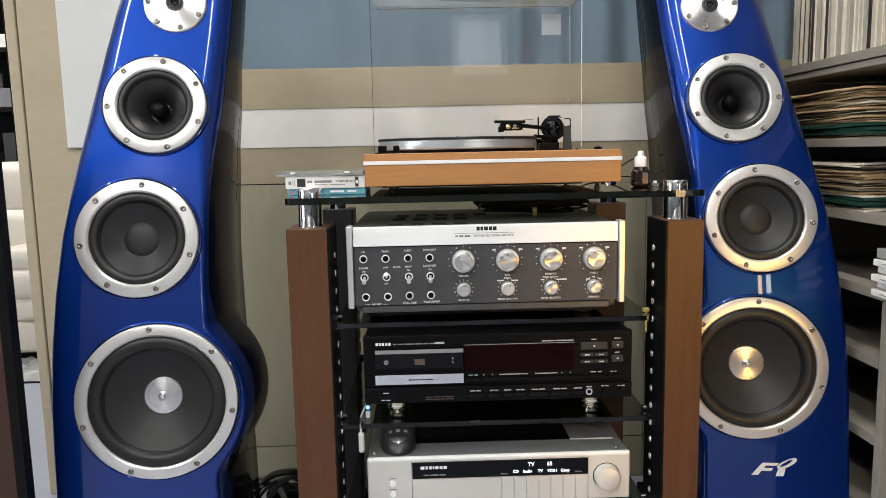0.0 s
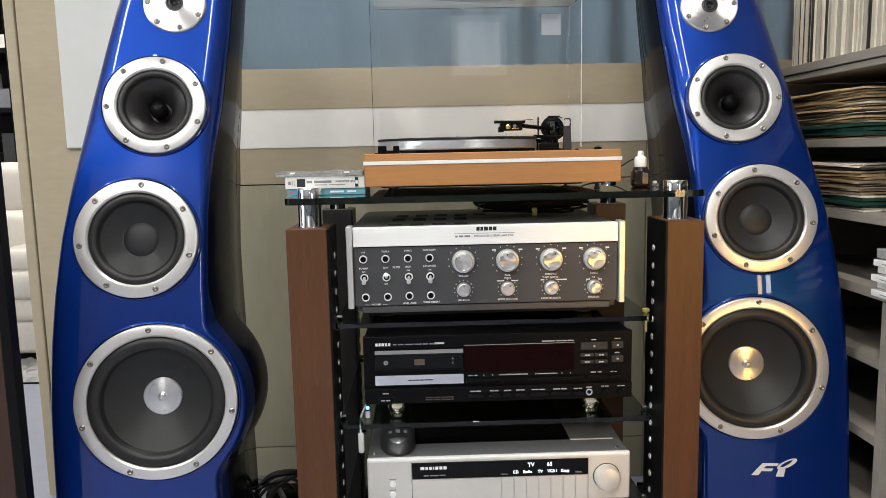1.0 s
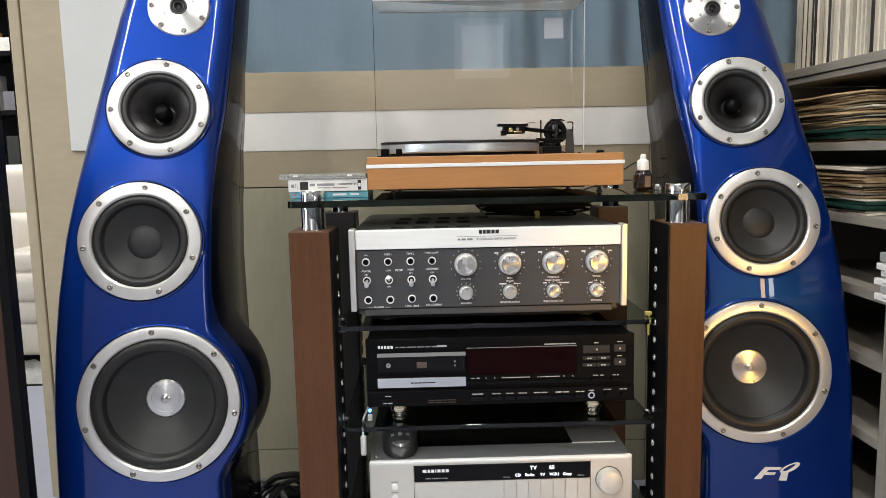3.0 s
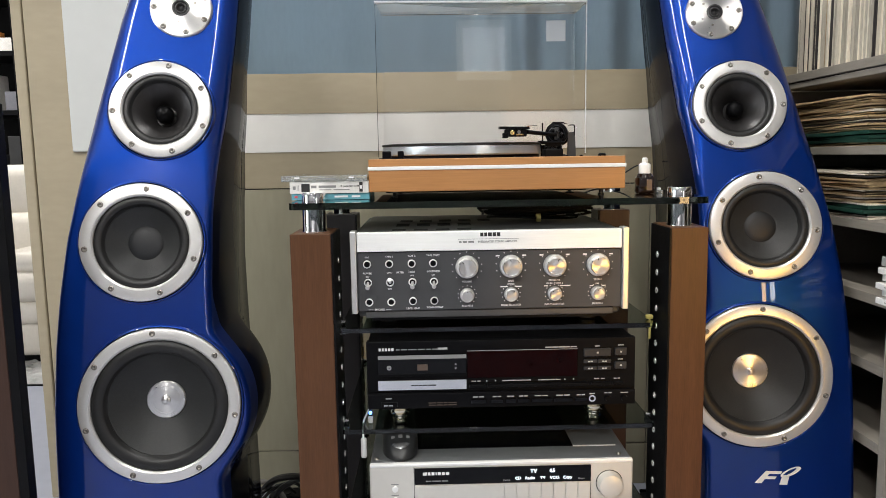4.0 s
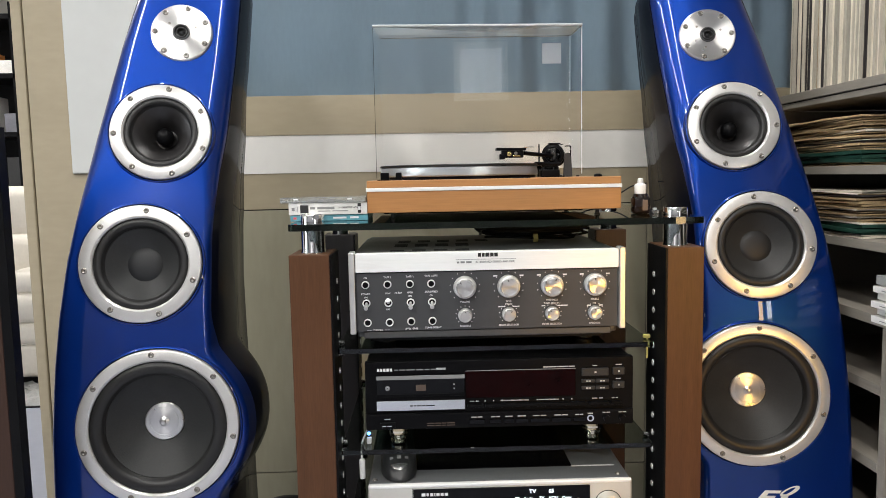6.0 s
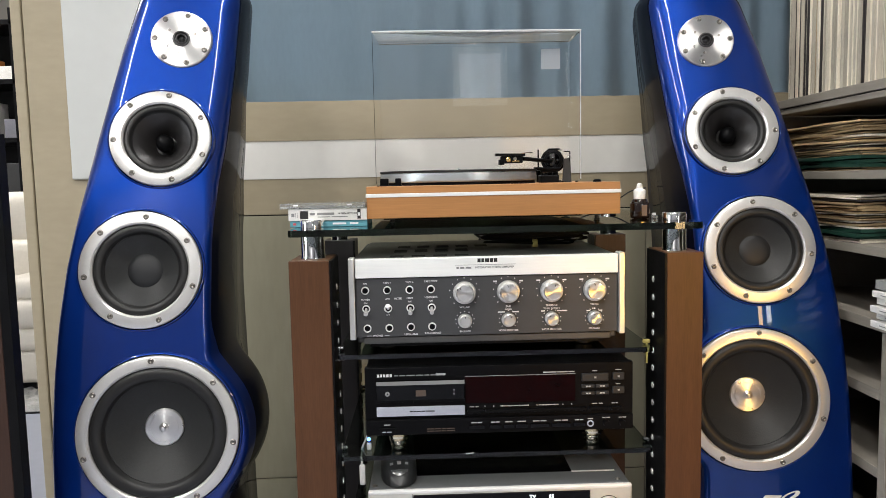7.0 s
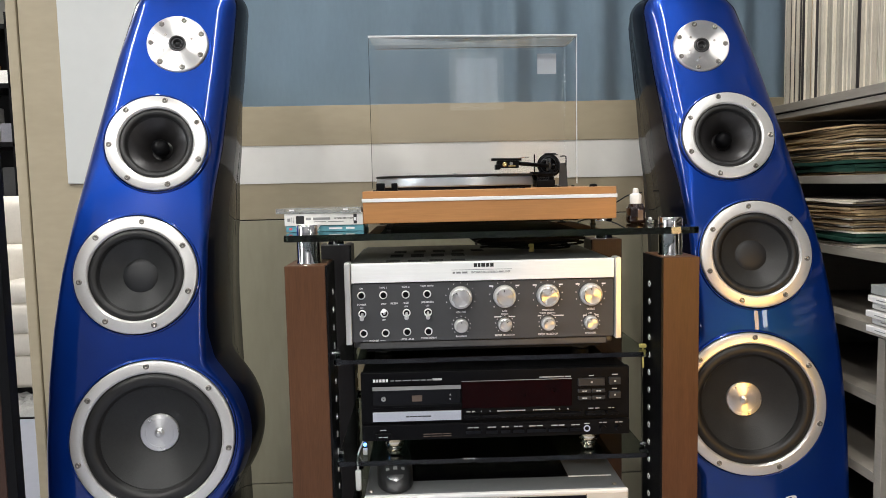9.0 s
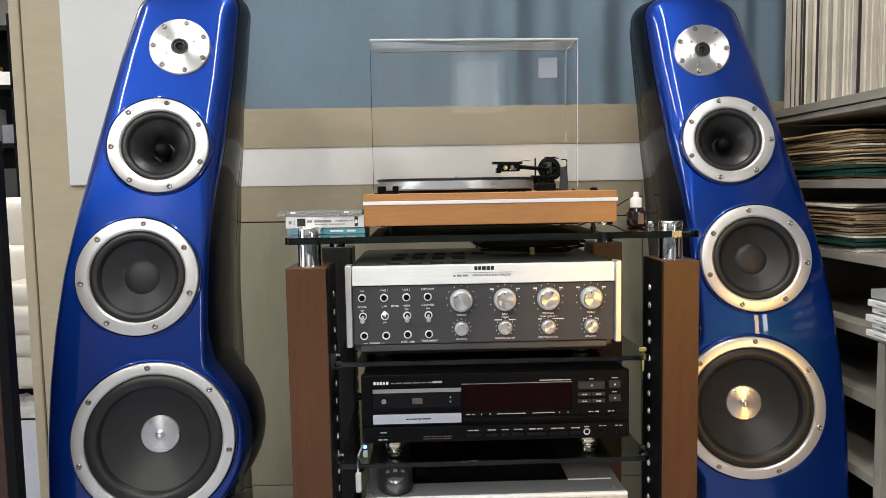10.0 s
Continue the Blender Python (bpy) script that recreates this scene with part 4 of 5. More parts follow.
part("volume_knob", lathe([(0.0215, 0.0), (0.0212, 0.012), (0.019, 0.0165), (0.012, 0.0190), (0, 0.0198)], 48), ALU_PAINT, pre, "large silver knob", pose(0.182, -0.006, 0.3615, 90, 0, 0), True)
part("knob_gap", lathe([(0, 0.0004), (0.0228, 0.0004)], 40), GROOVE, pre, m=pose(0.182, -0.006, 0.3615, 90, 0, 0))
for z in (0.3585, 0.3395):
    part("round_key", lathe([(0.0052, 0), (0.0050, 0.002), (0, 0.0024)], 20), WHITE_PLASTIC, pre, m=pose(-0.180, -0.006, z, 90, 0, 0), smooth=True)
    bars([0.0125], 0, 0.0014, LABEL_GREY, pre, -0.1865, -0.0063, z + 0.0085)
bars([0.0066, 0.0044, 0.0050, 0.0018, 0.0052, 0.0050, 0.0054], 0.0018, 0.0050, LABEL_WHITE, pre, -0.133, -0.0083, 0.3853, "maker_sign")
bars([0.009, 0.014, 0.010], 0.002, 0.0019, LABEL_GREY, pre, -0.128, -0.0083, 0.3722)
lettering("TV", 0.0092, DISPLAY_TEXT, pre, 0.0535, -0.0086, 0.3862)
lettering("65", 0.0092, DISPLAY_TEXT, pre, 0.0850, -0.0086, 0.3862)
for word, x in (("CD", 0.0275), ("Radio", 0.0475), ("TV", 0.0690), ("VCR1", 0.0895), ("Copy", 0.1110)):
    lettering(word, 0.0069, DISPLAY_TEXT, pre, x, -0.0086, 0.3740)
lettering("Menu", 0.0048, LABEL_GREY, pre, 0.1340, -0.0086, 0.3712)
lettering("Home", 0.0048, LABEL_GREY, pre, 0.0080, -0.0086, 0.3712)
for sx in (-0.1478, 0.1508):
    part("front_seam", box(sx - 0.0004, sx + 0.0004, -0.0064, -0.004, 0.3205, 0.3960), GROOVE, pre)
for sx in (-0.212, 0.204):
    part("screw", BOLT, None, pre, m=pose(sx, 0.018, 0.4020))
for fx in (-0.18, 0.18):
    for fy in (0.04, 0.29):
        part("foot", lathe([(0, 0.3003), (0.015, 0.3003), (0.016, 0.318), (0, 0.318)], 18), RUBBER, pre, m=pose(fx, fy, 0), smooth=True)

# handset on the preamplifier
HANDSET = material("smoky_grey_plastic", (0.022, 0.023, 0.024), 0.36, spec=0.5, noise_scale=20, noise_amount=0.1)
HANDSET_NOSE = material("smoked_silver", (0.30, 0.30, 0.30), 0.22, 0.8, noise_scale=20, noise_amount=0.08)
def handset():
    ob = thing("remote_handset", pose(-0.157, 0.078, 0.4038, 0, 0, 4), "smoky grey rounded handset lying on the silver preamplifier", "remote control")

    def top(y):
        t = min(1.0, max(0.0, (y + 0.074) / 0.095))
        return 0.010 + 0.034 * t * (2 - t)

    def half(y):
        return 0.0315 * max(0.02, 1 - abs(y / 0.0755) ** 3.2) ** 0.5

    bm = bmesh.new()
    rows = []
    for j in range(25):
        y = -0.075 + 0.150 * j / 24
        edge = max(0.15, 1 - max(0.0, (-y - 0.060) / 0.0152) ** 2) ** 0.5
        ring = []
        for i in range(17):
            a = math.pi * i / 16
            c = math.cos(a)
            ring.append(bm.verts.new((half(y) * math.copysign(abs(c) ** 0.75, c), y, 0.0004 + top(y) * edge * math.sin(a) ** 0.6)))
        rows.append(ring)
    for p, q in zip(rows, rows[1:]):
        for i in range(16):
            bm.faces.new((p[i], p[i + 1], q[i + 1], q[i]))
        bm.faces.new((p[16], p[0], q[0], q[16]))
    bm.faces.new(rows[0])
    bm.faces.new(rows[-1][::-1])
    part("body", bm, HANDSET, ob, smooth=True)
    bm = bmesh.new()
    bmesh.ops.create_uvsphere(bm, u_segments=28, v_segments=12, radius=1.0)
    for v in bm.verts:
        x, y, z = v.co
        v.co = Vector((x * 0.0240, -0.0590 + y * 0.0075 + 0.010 * x * x, 0.0155 + z * 0.0065 + 0.006 * y))
    part("nose", bm, HANDSET_NOSE, ob, "dark silver nose", smooth=True)
    for y in (-0.040, -0.027, -0.014, 0.000, 0.014):
        lean = math.degrees(math.atan2(top(y + 0.004) - top(y - 0.004), 0.008))
        for i in (-1, 0, 1):
            part("button", box(-0.0036, 0.0036, -0.0036, 0.0036, -0.003, 0.0014, 0.0010), LABEL_GREY, ob, m=pose(0.0125 * i, y, top(y) - 0.0022 * abs(i), lean, 10 * i, 0))


handset()

# ---- record player on the top shelf ----
GZ = 0.846
deck = thing("record_player", pose(0.0, 0, 0), "orange-brown wooden record player with its clear lid raised", "record player")
part("plinth", box(-0.195, 0.2255, 0.020, 0.385, 0.8575, 0.898, 0.0012), PLINTH, deck)
part("plinth_top", box(-0.195, 0.2255, 0.020, 0.385, 0.8985, 0.9105, 0.0012), PLINTH, deck)
part("inlay", box(-0.1962, 0.2267, 0.0185, 0.386, 0.8925, 0.8985, 0.0006), WHITE_PLASTIC, deck, "white inlay line")
for fx, fy in ((-0.155, 0.06), (0.195, 0.06), (-0.155, 0.34), (0.195, 0.34)):
    part("foot", lathe([(0, GZ + 0.0003), (0.0050, GZ + 0.0003), (0.0055, 0.8480), (0.0035, 0.8490), (0.0035, 0.8540), (0.0095, 0.8555), (0.0095, 0.8577), (0, 0.8577)], 20), RUBBER, deck, m=pose(fx, fy, 0), smooth=True)
part("under_tray", box(-0.17, 0.17, 0.06, 0.35, 0.8535, 0.8575, 0.001), METAL_BLACK, deck)
PX, PY = -0.035, 0.188
part("sub_platter", lathe([(0, 0.9106), (0.142, 0.9106), (0.142, 0.9155), (0, 0.9155)], 72), PLASTIC, deck, m=pose(PX, PY, 0), smooth=True)
part("platter", lathe([(0, 0.9156), (0.1435, 0.9156), (0.1455, 0.9175), (0.1455, 0.9310), (0.1435, 0.9325), (0, 0.9325)], 128), PLATTER, deck, "turned metal platter", pose(PX, PY, 0), True)
part("mat", lathe([(0, 0.9326), (0.1465, 0.9326), (0.1470, 0.9345), (0.1460, 0.9360), (0.05, 0.9360), (0.049, 0.9352), (0, 0.9352)], 128), RUBBER, deck, m=pose(PX, PY, 0), smooth=True)
part("spindle", lathe([(0.0036, 0.935), (0.0034, 0.9385), (0.002, 0.9398), (0, 0.94)], 16), CHROME, deck, m=pose(PX, PY, 0), smooth=True)
for sx, w in ((-0.1725, 0.014), (-0.1475, 0.010)):
    part("speed_key", box(sx, sx + w, 0.030, 0.046, 0.9106, 0.9235, 0.0015), PLASTIC, deck)
part("speed_plate", box(-0.178, -0.136, 0.026, 0.05, 0.9106, 0.9122, 0.0006), PLASTIC, deck)
part("lid_button", lathe([(0, 0.9106), (0.007, 0.9106), (0.0065, 0.914), (0.004, 0.9155), (0, 0.9157)], 20), PLASTIC, deck, m=pose(0.196, 0.06, 0), smooth=True)
part("cue_plate", box(0.045, 0.075, 0.026, 0.045, 0.9106, 0.9118, 0.0004), PLASTIC, deck)

# tonearm
arm = part("tonearm_base", box(0.1130, 0.1470, 0.148, 0.180, 0.9106, 0.9240, 0.0015), METAL_BLACK, deck, "black tonearm bearing and counterweight")
part("base_plate", lathe([(0, 0.9106), (0.024, 0.9106), (0.024, 0.9125), (0, 0.9125)], 32, m=pose(0.140, 0.185, 0)), PLASTIC, arm, smooth=True)
part("pillar", lathe([(0.0050, 0.911), (0.0050, 0.928), (0.0042, 0.930), (0.0042, 0.944), (0, 0.944)], 20, m=pose(0.1442, 0.172, 0)), METAL_BLACK, arm, smooth=True)
part("pillar_screw", lathe([(0.0036, 0), (0.0036, 0.004), (0, 0.0043)], 14, m=pose(0.1500, 0.162, 0.9106)), DARK_GREY, arm, smooth=True)
part("bearing_ring", lathe([(0.0150, 0), (0.0205, 0.001), (0.0212, 0.005), (0.0205, 0.012), (0.0150, 0.013), (0.0140, 0.007), (0.0150, 0)], 40, m=pose(0.1425, 0.192, 0.9520, 90, 0, -14)), PLASTIC, arm, smooth=True)
part("bearing_cap", box(0.1330, 0.1540, 0.178, 0.192, 0.9705, 0.9735, 0.001), METAL_BLACK, arm)
part("bearing_wing", box(0.1540, 0.1585, 0.180, 0.184, 0.9695, 0.9710, 0.0004), METAL_BLACK, arm)
part("bearing_block", box(0.1380, 0.1450, 0.178, 0.196, 0.9410, 0.9640, 0.002), DARK_GREY, arm)
for bx in (0.1410, 0.1490):
    part("bearing_screw", lathe([(0.0024, 0), (0.0022, 0.006), (0.0010, 0.0075), (0, 0.0075)], 14, m=pose(bx, 0.1785, 0.9560 - 0.0040 * (bx > 0.145), 90, 0, 0)), CHROME, arm, smooth=True)
part("counterweight", lathe([(0, 0.0), (0.0165, 0.0), (0.0195, 0.002), (0.0195, 0.016), (0.0165, 0.018), (0, 0.018)], 40, m=pose(0.1530, 0.226, 0.9490, 90, 0, -14)), GLOSS_BLACK, arm, smooth=True)
part("arm_tube", tube([(0.1500, 0.215, 0.9495), (0.1380, 0.180, 0.9500), (0.1050, 0.135, 0.9515), (0.0740, 0.097, 0.9535)], 0.0036, 10), METAL_BLACK, arm, smooth=True)
part("arm_rest", box(0.1096, 0.1118, 0.157, 0.162, 0.9340, 0.9710, 0.0006), METAL_BLACK, arm)
part("cue_bar", tube([(0.1010, 0.148, 0.9362), (0.1250, 0.152, 0.9350), (0.1500, 0.156, 0.9345)], 0.0030, 8), PLASTIC, arm, smooth=True)
part("cue_block", box(0.1150, 0.1440, 0.153, 0.164, 0.9290, 0.9385, 0.0015), PLASTIC, arm)
part("cue_lever", tube([(0.1050, 0.150, 0.936), (0.1052, 0.146, 0.930), (0.1058, 0.144, 0.925)], 0.0010, 6), METAL_BLACK, arm, smooth=True)
hs = part("headshell", slab([(0.0250, 0.078, 0.9585), (0.0760, 0.078, 0.9575), (0.0760, 0.100, 0.9575), (0.0250, 0.100, 0.9585)], dz=0.0042), METAL_BLACK, arm)
part("cartridge", box(0.0340, 0.0720, 0.081, 0.098, 0.9455, 0.9580, 0.0016), METAL_BLACK, hs, "black and gold cartridge")
part("cartridge_front", box(0.0310, 0.0400, 0.080, 0.099, 0.9430, 0.9520, 0.0012), PLASTIC, hs)
part("cartridge_pin", lathe([(0.0042, 0), (0.0042, 0.0015), (0.0026, 0.0022), (0, 0.0023)], 16, m=pose(0.0470, 0.0808, 0.9518, 90, 0, 0)), BRASS, hs, smooth=True)
part("cartridge_clip", box(0.0530, 0.0660, 0.0796, 0.0812, 0.9470, 0.9500, 0.0006), BRASS, hs)
part("cartridge_screw", lathe([(0.0030, 0), (0.0028, 0.0014), (0, 0.0016)], 14, m=pose(0.0585, 0.0808, 0.9530, 90, 0, 0)), STEEL, hs, smooth=True)
part("finger_lift", tube([(0.0700, 0.079, 0.9617), (0.0800, 0.075, 0.9632), (0.0880, 0.073, 0.9630)], 0.0008, 6), CHROME, hs)
part("skate_post", slab([(0.1632, 0.200, 0.9106), (0.1802, 0.200, 0.9106), (0.1778, 0.200, 0.9560), (0.1655, 0.200, 0.9545)], dy=0.004), GREY_PANEL, arm)
part("skate_hook", tube([(0.1766, 0.1985, 0.9500), (0.1768, 0.1985, 0.9650), (0.1755, 0.1985, 0.9678), (0.1700, 0.1985, 0.9682), (0.1655, 0.1985, 0.9676)], 0.0012, 6), METAL_BLACK, arm)
part("arm_clip", lathe([(0.0030, 0.9106), (0.0030, 0.9125), (0.0012, 0.9130), (0, 0.9130)], 14, m=pose(0.1880, 0.190, 0)), PLASTIC, arm, smooth=True)

# raised lid: a shallow clear box standing on its hinged edge

LF, LB = 0.312, 0.3855
lid = part("lid", box(-0.1875, 0.2115, LB - 0.003, LB, 0.914, 1.2045, 0.0008), ACRYLIC, deck, "clear acrylic lid standing open")
part("lid_top_wall", slab([(-0.1969, LF, 1.2145), (0.2222, LF, 1.2115), (0.2115, LB, 1.2052), (-0.1875, LB, 1.2052)], dz=0.003), ACRYLIC, lid)
part("lid_side_wall", slab([(-0.1969, LF, 0.914), (-0.1969, LF, 1.2140), (-0.1875, LB, 1.2045), (-0.1875, LB, 0.914)], dx=-0.0008), LID_WALL, lid)
part("lid_side_wall", slab([(0.2190, LF, 0.914), (0.2190, LF, 1.2110), (0.2120, LB, 1.2045), (0.2120, LB, 0.914)], dx=0.003), LID_WALL, lid)
# Pale tubes along the lid's edges carry the glint as colour.
part("lid_rim", tube([(-0.198, LF - 0.001, 1.2165), (0.0, LF - 0.001, 1.2150), (0.2228, LF - 0.001, 1.2135)], 0.0024, 8), EDGE_GLINT, lid, smooth=True)
part("lid_side_rim", tube([(0.2215, LF - 0.001, 0.916), (0.2215, LF - 0.001, 1.10), (0.2218, LF - 0.001, 1.2120)], 0.0011, 6), EDGE_GLINT, lid, smooth=True)
for hx in (-0.13, 0.16):
    part("hinge", box(hx - 0.017, hx + 0.017, 0.3862, 0.398, 0.880, 0.935, 0.002), PLASTIC, deck)
part("lid_square", box(0.153, 0.193, 0.3810, 0.3820, 1.148, 1.190), PALE_SQUARE, lid, "pale translucent square")

# ---- things on the top shelf ----


def disc_case(x, y, z, w, h, mat, label, turn=0.0, deep=0.125):
    ob = thing("disc_case", pose(x, y, z, 0, 0, turn), label, "disc case", "disc cases on the glass shelf")
    part("shell", box(0, w, 0, deep, 0, h, 0.0008), mat, ob)
    return ob


low = disc_case(-0.3215, 0.020, GZ + 0.0002, 0.127, 0.0102, CD_TEAL, "teal plastic disc case at the bottom of a small pile", 0.5)
part("spine_spot", box(0.005, 0.010, -0.0004, 0.001, 0.0035, 0.0070), material("red_spot", (0.6, 0.08, 0.09), 0.4), low)
bars([0.022, 0.014], 0.006, 0.003, LABEL_WHITE, low, 0.07, -0.0002, 0.0052)
mid = disc_case(-0.3235, 0.018, GZ + 0.0108, 0.1285, 0.0195, CD_WHITE, "thick white disc box with a printed spine", 0.0)
bars([0.0048], 0, 0.0055, LABEL_GREY, mid, 0.0050, -0.0002, 0.0095)
bars([0.0007, 0.0007], 0.0018, 0.0085, LABEL_GREY, mid, 0.0118, -0.0002, 0.0095)
part("spine_picture", box(0.0190, 0.0325, -0.0004, 0.0002, 0.0030, 0.0160), LABEL_DARK, mid)
bars([0.0085, 0.0280], 0.0035, 0.0040, LABEL_GREY, mid, 0.0350, -0.0002, 0.0110)
lettering("18 GREATEST HITS", 0.0038, LABEL_DARK, mid, 0.0970, -0.0003, 0.0112)
bars([0.020, 0.026], 0.003, 0.0014, LABEL_GREY, mid, 0.048, -0.0002, 0.0060)
part("spine_block", box(0.1130, 0.1185, -0.0004, 0.0002, 0.0020, 0.0180), LABEL_DARK, mid)
part("spine_tag", box(0.1138, 0.1177, -0.0007, -0.0003, 0.0070, 0.0125), LABEL_WHITE, mid)
top = disc_case(-0.3370, 0.016, GZ + 0.0305, 0.1400, 0.0090, CLEAR, "empty clear plastic disc case on top of a pile", -0.6)
part("tray", box(0.012, 0.138, 0.004, 0.118, 0.0012, 0.0040, 0.0004), CLEAR, top)
for bx in (0.022, 0.110):
    part("tab", box(bx, bx + 0.008, -0.0005, 0.004, 0.0045, 0.0070, 0.0005), WHITE_PLASTIC, top)
part("slot", box(0.045, 0.090, -0.0004, 0.002, 0.0035, 0.0052), LABEL_GREY, top)

bottle = thing("dropper_bottle", pose(0.2675, 0.055, GZ), "small dark amber bottle with a white dropper cap", "bottle")
part("glass", box(-0.0136, 0.0136, -0.0136, 0.0136, 0.0003, 0.0290, 0.0035, 3), AMBER, bottle, smooth=True)
part("shoulder", lathe([(0.0140, 0.0275), (0.0115, 0.0335), (0.0085, 0.0350), (0, 0.0350)], 24), AMBER, bottle, smooth=True)
part("cap", lathe([(0.0098, 0.0335), (0.0100, 0.0480), (0.0090, 0.0500), (0.0052, 0.0520), (0.0046, 0.0590), (0.0030, 0.0605), (0, 0.0606)], 24), WHITE_PLASTIC, bottle, smooth=True)
part("label_patch", box(0.000, 0.009, -0.0141, -0.0134, 0.006, 0.024), material("bottle_label", (0.10, 0.07, 0.065), 0.4), bottle)
brush = thing("stylus_brush", pose(0.291, 0.05, GZ), "tiny clear plastic stylus brush cap", "brush")
part("handle", box(-0.004, 0.006, -0.004, 0.006, 0.0003, 0.006, 0.0015), CLEAR, brush)
part("bristle", box(-0.003, 0.003, -0.002, 0.004, 0.006, 0.010, 0.001), WHITE_PLASTIC, brush)

# cable coil on the amplifier
random.seed(7)
for k in range(8):
    pts = []
    cx, rx = 0.105 + random.uniform(-0.020, 0.020), random.uniform(0.080, 0.105)
    ry = random.uniform(0.028, 0.055)
    for i in range(12):
        a = 2 * math.pi * i / 11 + 0.9 * k
        pts.append((cx + rx * math.cos(a) + random.uniform(-0.004, 0.004), 0.185 + ry * math.sin(a), 0.7985 + 0.0036 * k + 0.0022 * (1 + math.sin(2 * a + k))))
    solid("power_cable", tube(pts, random.choice((0.0022, 0.0026, 0.0031)), 7), CORD, "black coiled cable lying on the amplifier", "cable", group="coiled cables", smooth=True)
solid("cable_tie", lathe([(0.005, -0.004), (0.0075, -0.004), (0.0075, 0.004), (0.005, 0.004), (0.005, -0.004)], 16, m=pose(0.100, 0.138, 0.8010, 0, 90, 0)), YELLOW, "yellow tie round a coiled cable", "cable tie")
solid("signal_cable", tube([(0.005, 0.34, 0.83), (0.004, 0.335, 0.81), (0.012, 0.33, 0.80), (0.03, 0.36, 0.795), (0.02, 0.44, 0.78), (0.0, 0.48, 0.6), (0.05, 0.5, 0.3)], 0.003, 7), RUBBER, "black cable hanging behind the rack", "cable", smooth=True)
solid("thin_cable", tube([(0.226, 0.40, 0.868), (0.28, 0.46, 0.857), (0.335, 0.47, 0.866), (0.38, 0.5, 0.885), (0.43, 0.56, 0.89)], 0.0016, 6), RUBBER, "thin black cable behind the record player", "cable", smooth=True)
solid("floor_cable", tube([(-0.30, 0.46, 0.16), (-0.38, 0.48, 0.158), (-0.44, 0.52, 0.148), (-0.50, 0.57, 0.115), (-0.545, 0.60, 0.06), (-0.56, 0.61, 0.008)], 0.0085, 8), RUBBER, "thick black cable running from the rack to the loudspeaker", "cable", smooth=True)
solid("floor_cable", tube([(-0.545, 0.58, 0.11), (-0.515, 0.59, 0.10), (-0.49, 0.60, 0.07), (-0.475, 0.61, 0.03), (-0.47, 0.62, 0.008)], 0.007, 8), material("grey_cable", (0.25, 0.24, 0.22), 0.5), "grey cable looped on the floor behind the rack", "cable", smooth=True)
solid("speaker_cable", tube([(-0.585, 0.60, 0.26), (-0.580, 0.61, 0.16), (-0.575, 0.63, 0.07), (-0.58, 0.64, 0.01)], 0.004, 8), RUBBER, "black cable hanging from the loudspeaker", "cable", smooth=True)
strip = thing("power_strip", pose(-0.40, 0.66, 0.0, 0, 0, 4), "black power strip on the floor behind the rack", "power strip")
part("strip_body", box(-0.13, 0.16, -0.03, 0.03, 0.0, 0.045, 0.006), METAL_BLACK, strip)
for k in range(4):
    part("outlet", lathe([(0.0, 0.0455), (0.014, 0.0455), (0.019, 0.047), (0.020, 0.045)], 20), PLASTIC, strip, m=pose(-0.09 + 0.065 * k, 0, 0), smooth=True)
random.seed(15)
for k in range(3):
    bx = -0.46 + 0.03 * k
    solid("floor_cable", tube([(bx, 0.64, 0.05), (bx - 0.03, 0.60 - 0.01 * k, 0.09 + 0.012 * k), (bx - 0.09, 0.56, 0.07 + 0.008 * k), (bx - 0.11, 0.52 + 0.02 * k, 0.012), (bx - 0.02, 0.50 + 0.02 * k, 0.010), (bx + 0.08, 0.55, 0.012)], random.choice((0.0045, 0.006, 0.0075)), 7), RUBBER, "black cable looping out of a power strip", "cable", group="cables of the power strip", smooth=True)
for k, (dx, dz) in enumerate(((0.0, 0.0), (0.012, -0.012), (0.024, 0.008))):
    solid("rack_cable", tube([(0.245 + dx, 0.46, 0.66), (0.262 + dx, 0.47, 0.55 + dz), (0.25 + dx, 0.48, 0.45), (0.255, 0.47, 0.30 + dz), (0.20, 0.49, 0.22)], 0.006, 8), RUBBER, "black cable hanging behind the rack", "cable", group="hanging cables", smooth=True)
plug = thing("mains_plug", pose(0.275, 0.46, 0.555), "pale grey plug hanging behind the rack", "plug")
part("plug_body", box(-0.024, 0.024, -0.02, 0.02, -0.045, 0.045, 0.008, 3), material("grey_plastic", (0.35, 0.35, 0.34), 0.45, noise_scale=20, noise_amount=0.1), plug, smooth=True)
part("cord", tube([(0.0, 0, -0.043), (0.005, 0.0, -0.09), (0.03, 0.01, -0.12), (0.05, 0.01, -0.2)], 0.005, 7), RUBBER, plug, smooth=True)
tape = thing("yellow_tag", pose(0.2715, 0.026, 0.632), "pale yellow tape tag tied to a shelf pin", "tag")
part("knot", box(-0.006, 0.006, -0.004, 0.004, 0.004, 0.011, 0.002), YELLOW, tape)
part("tail", box(-0.0015, 0.002, -0.003, -0.002, -0.030, 0.004, 0.0004), YELLOW, tape)
probe = thing("white_adapter", pose(-0.218, 0.035, 0.386), "small white plastic adapter hanging beside the preamplifier", "adapter")
part("adapter_body", box(-0.0045, 0.0055, -0.004, 0.004, 0.012, 0.048, 0.003, 3), WHITE_PLASTIC, probe, smooth=True)
part("adapter_cord", tube([(0.0, 0, 0.047), (0.001, 0.004, 0.075), (0.012, 0.008, 0.1), (0.014, 0.02, 0.115)], 0.0016, 6), WHITE_PLASTIC, probe, smooth=True)
led = thing("usb_charger", pose(-0.204, 0.03, 0.4625), "tiny charger with a blue light", "charger")
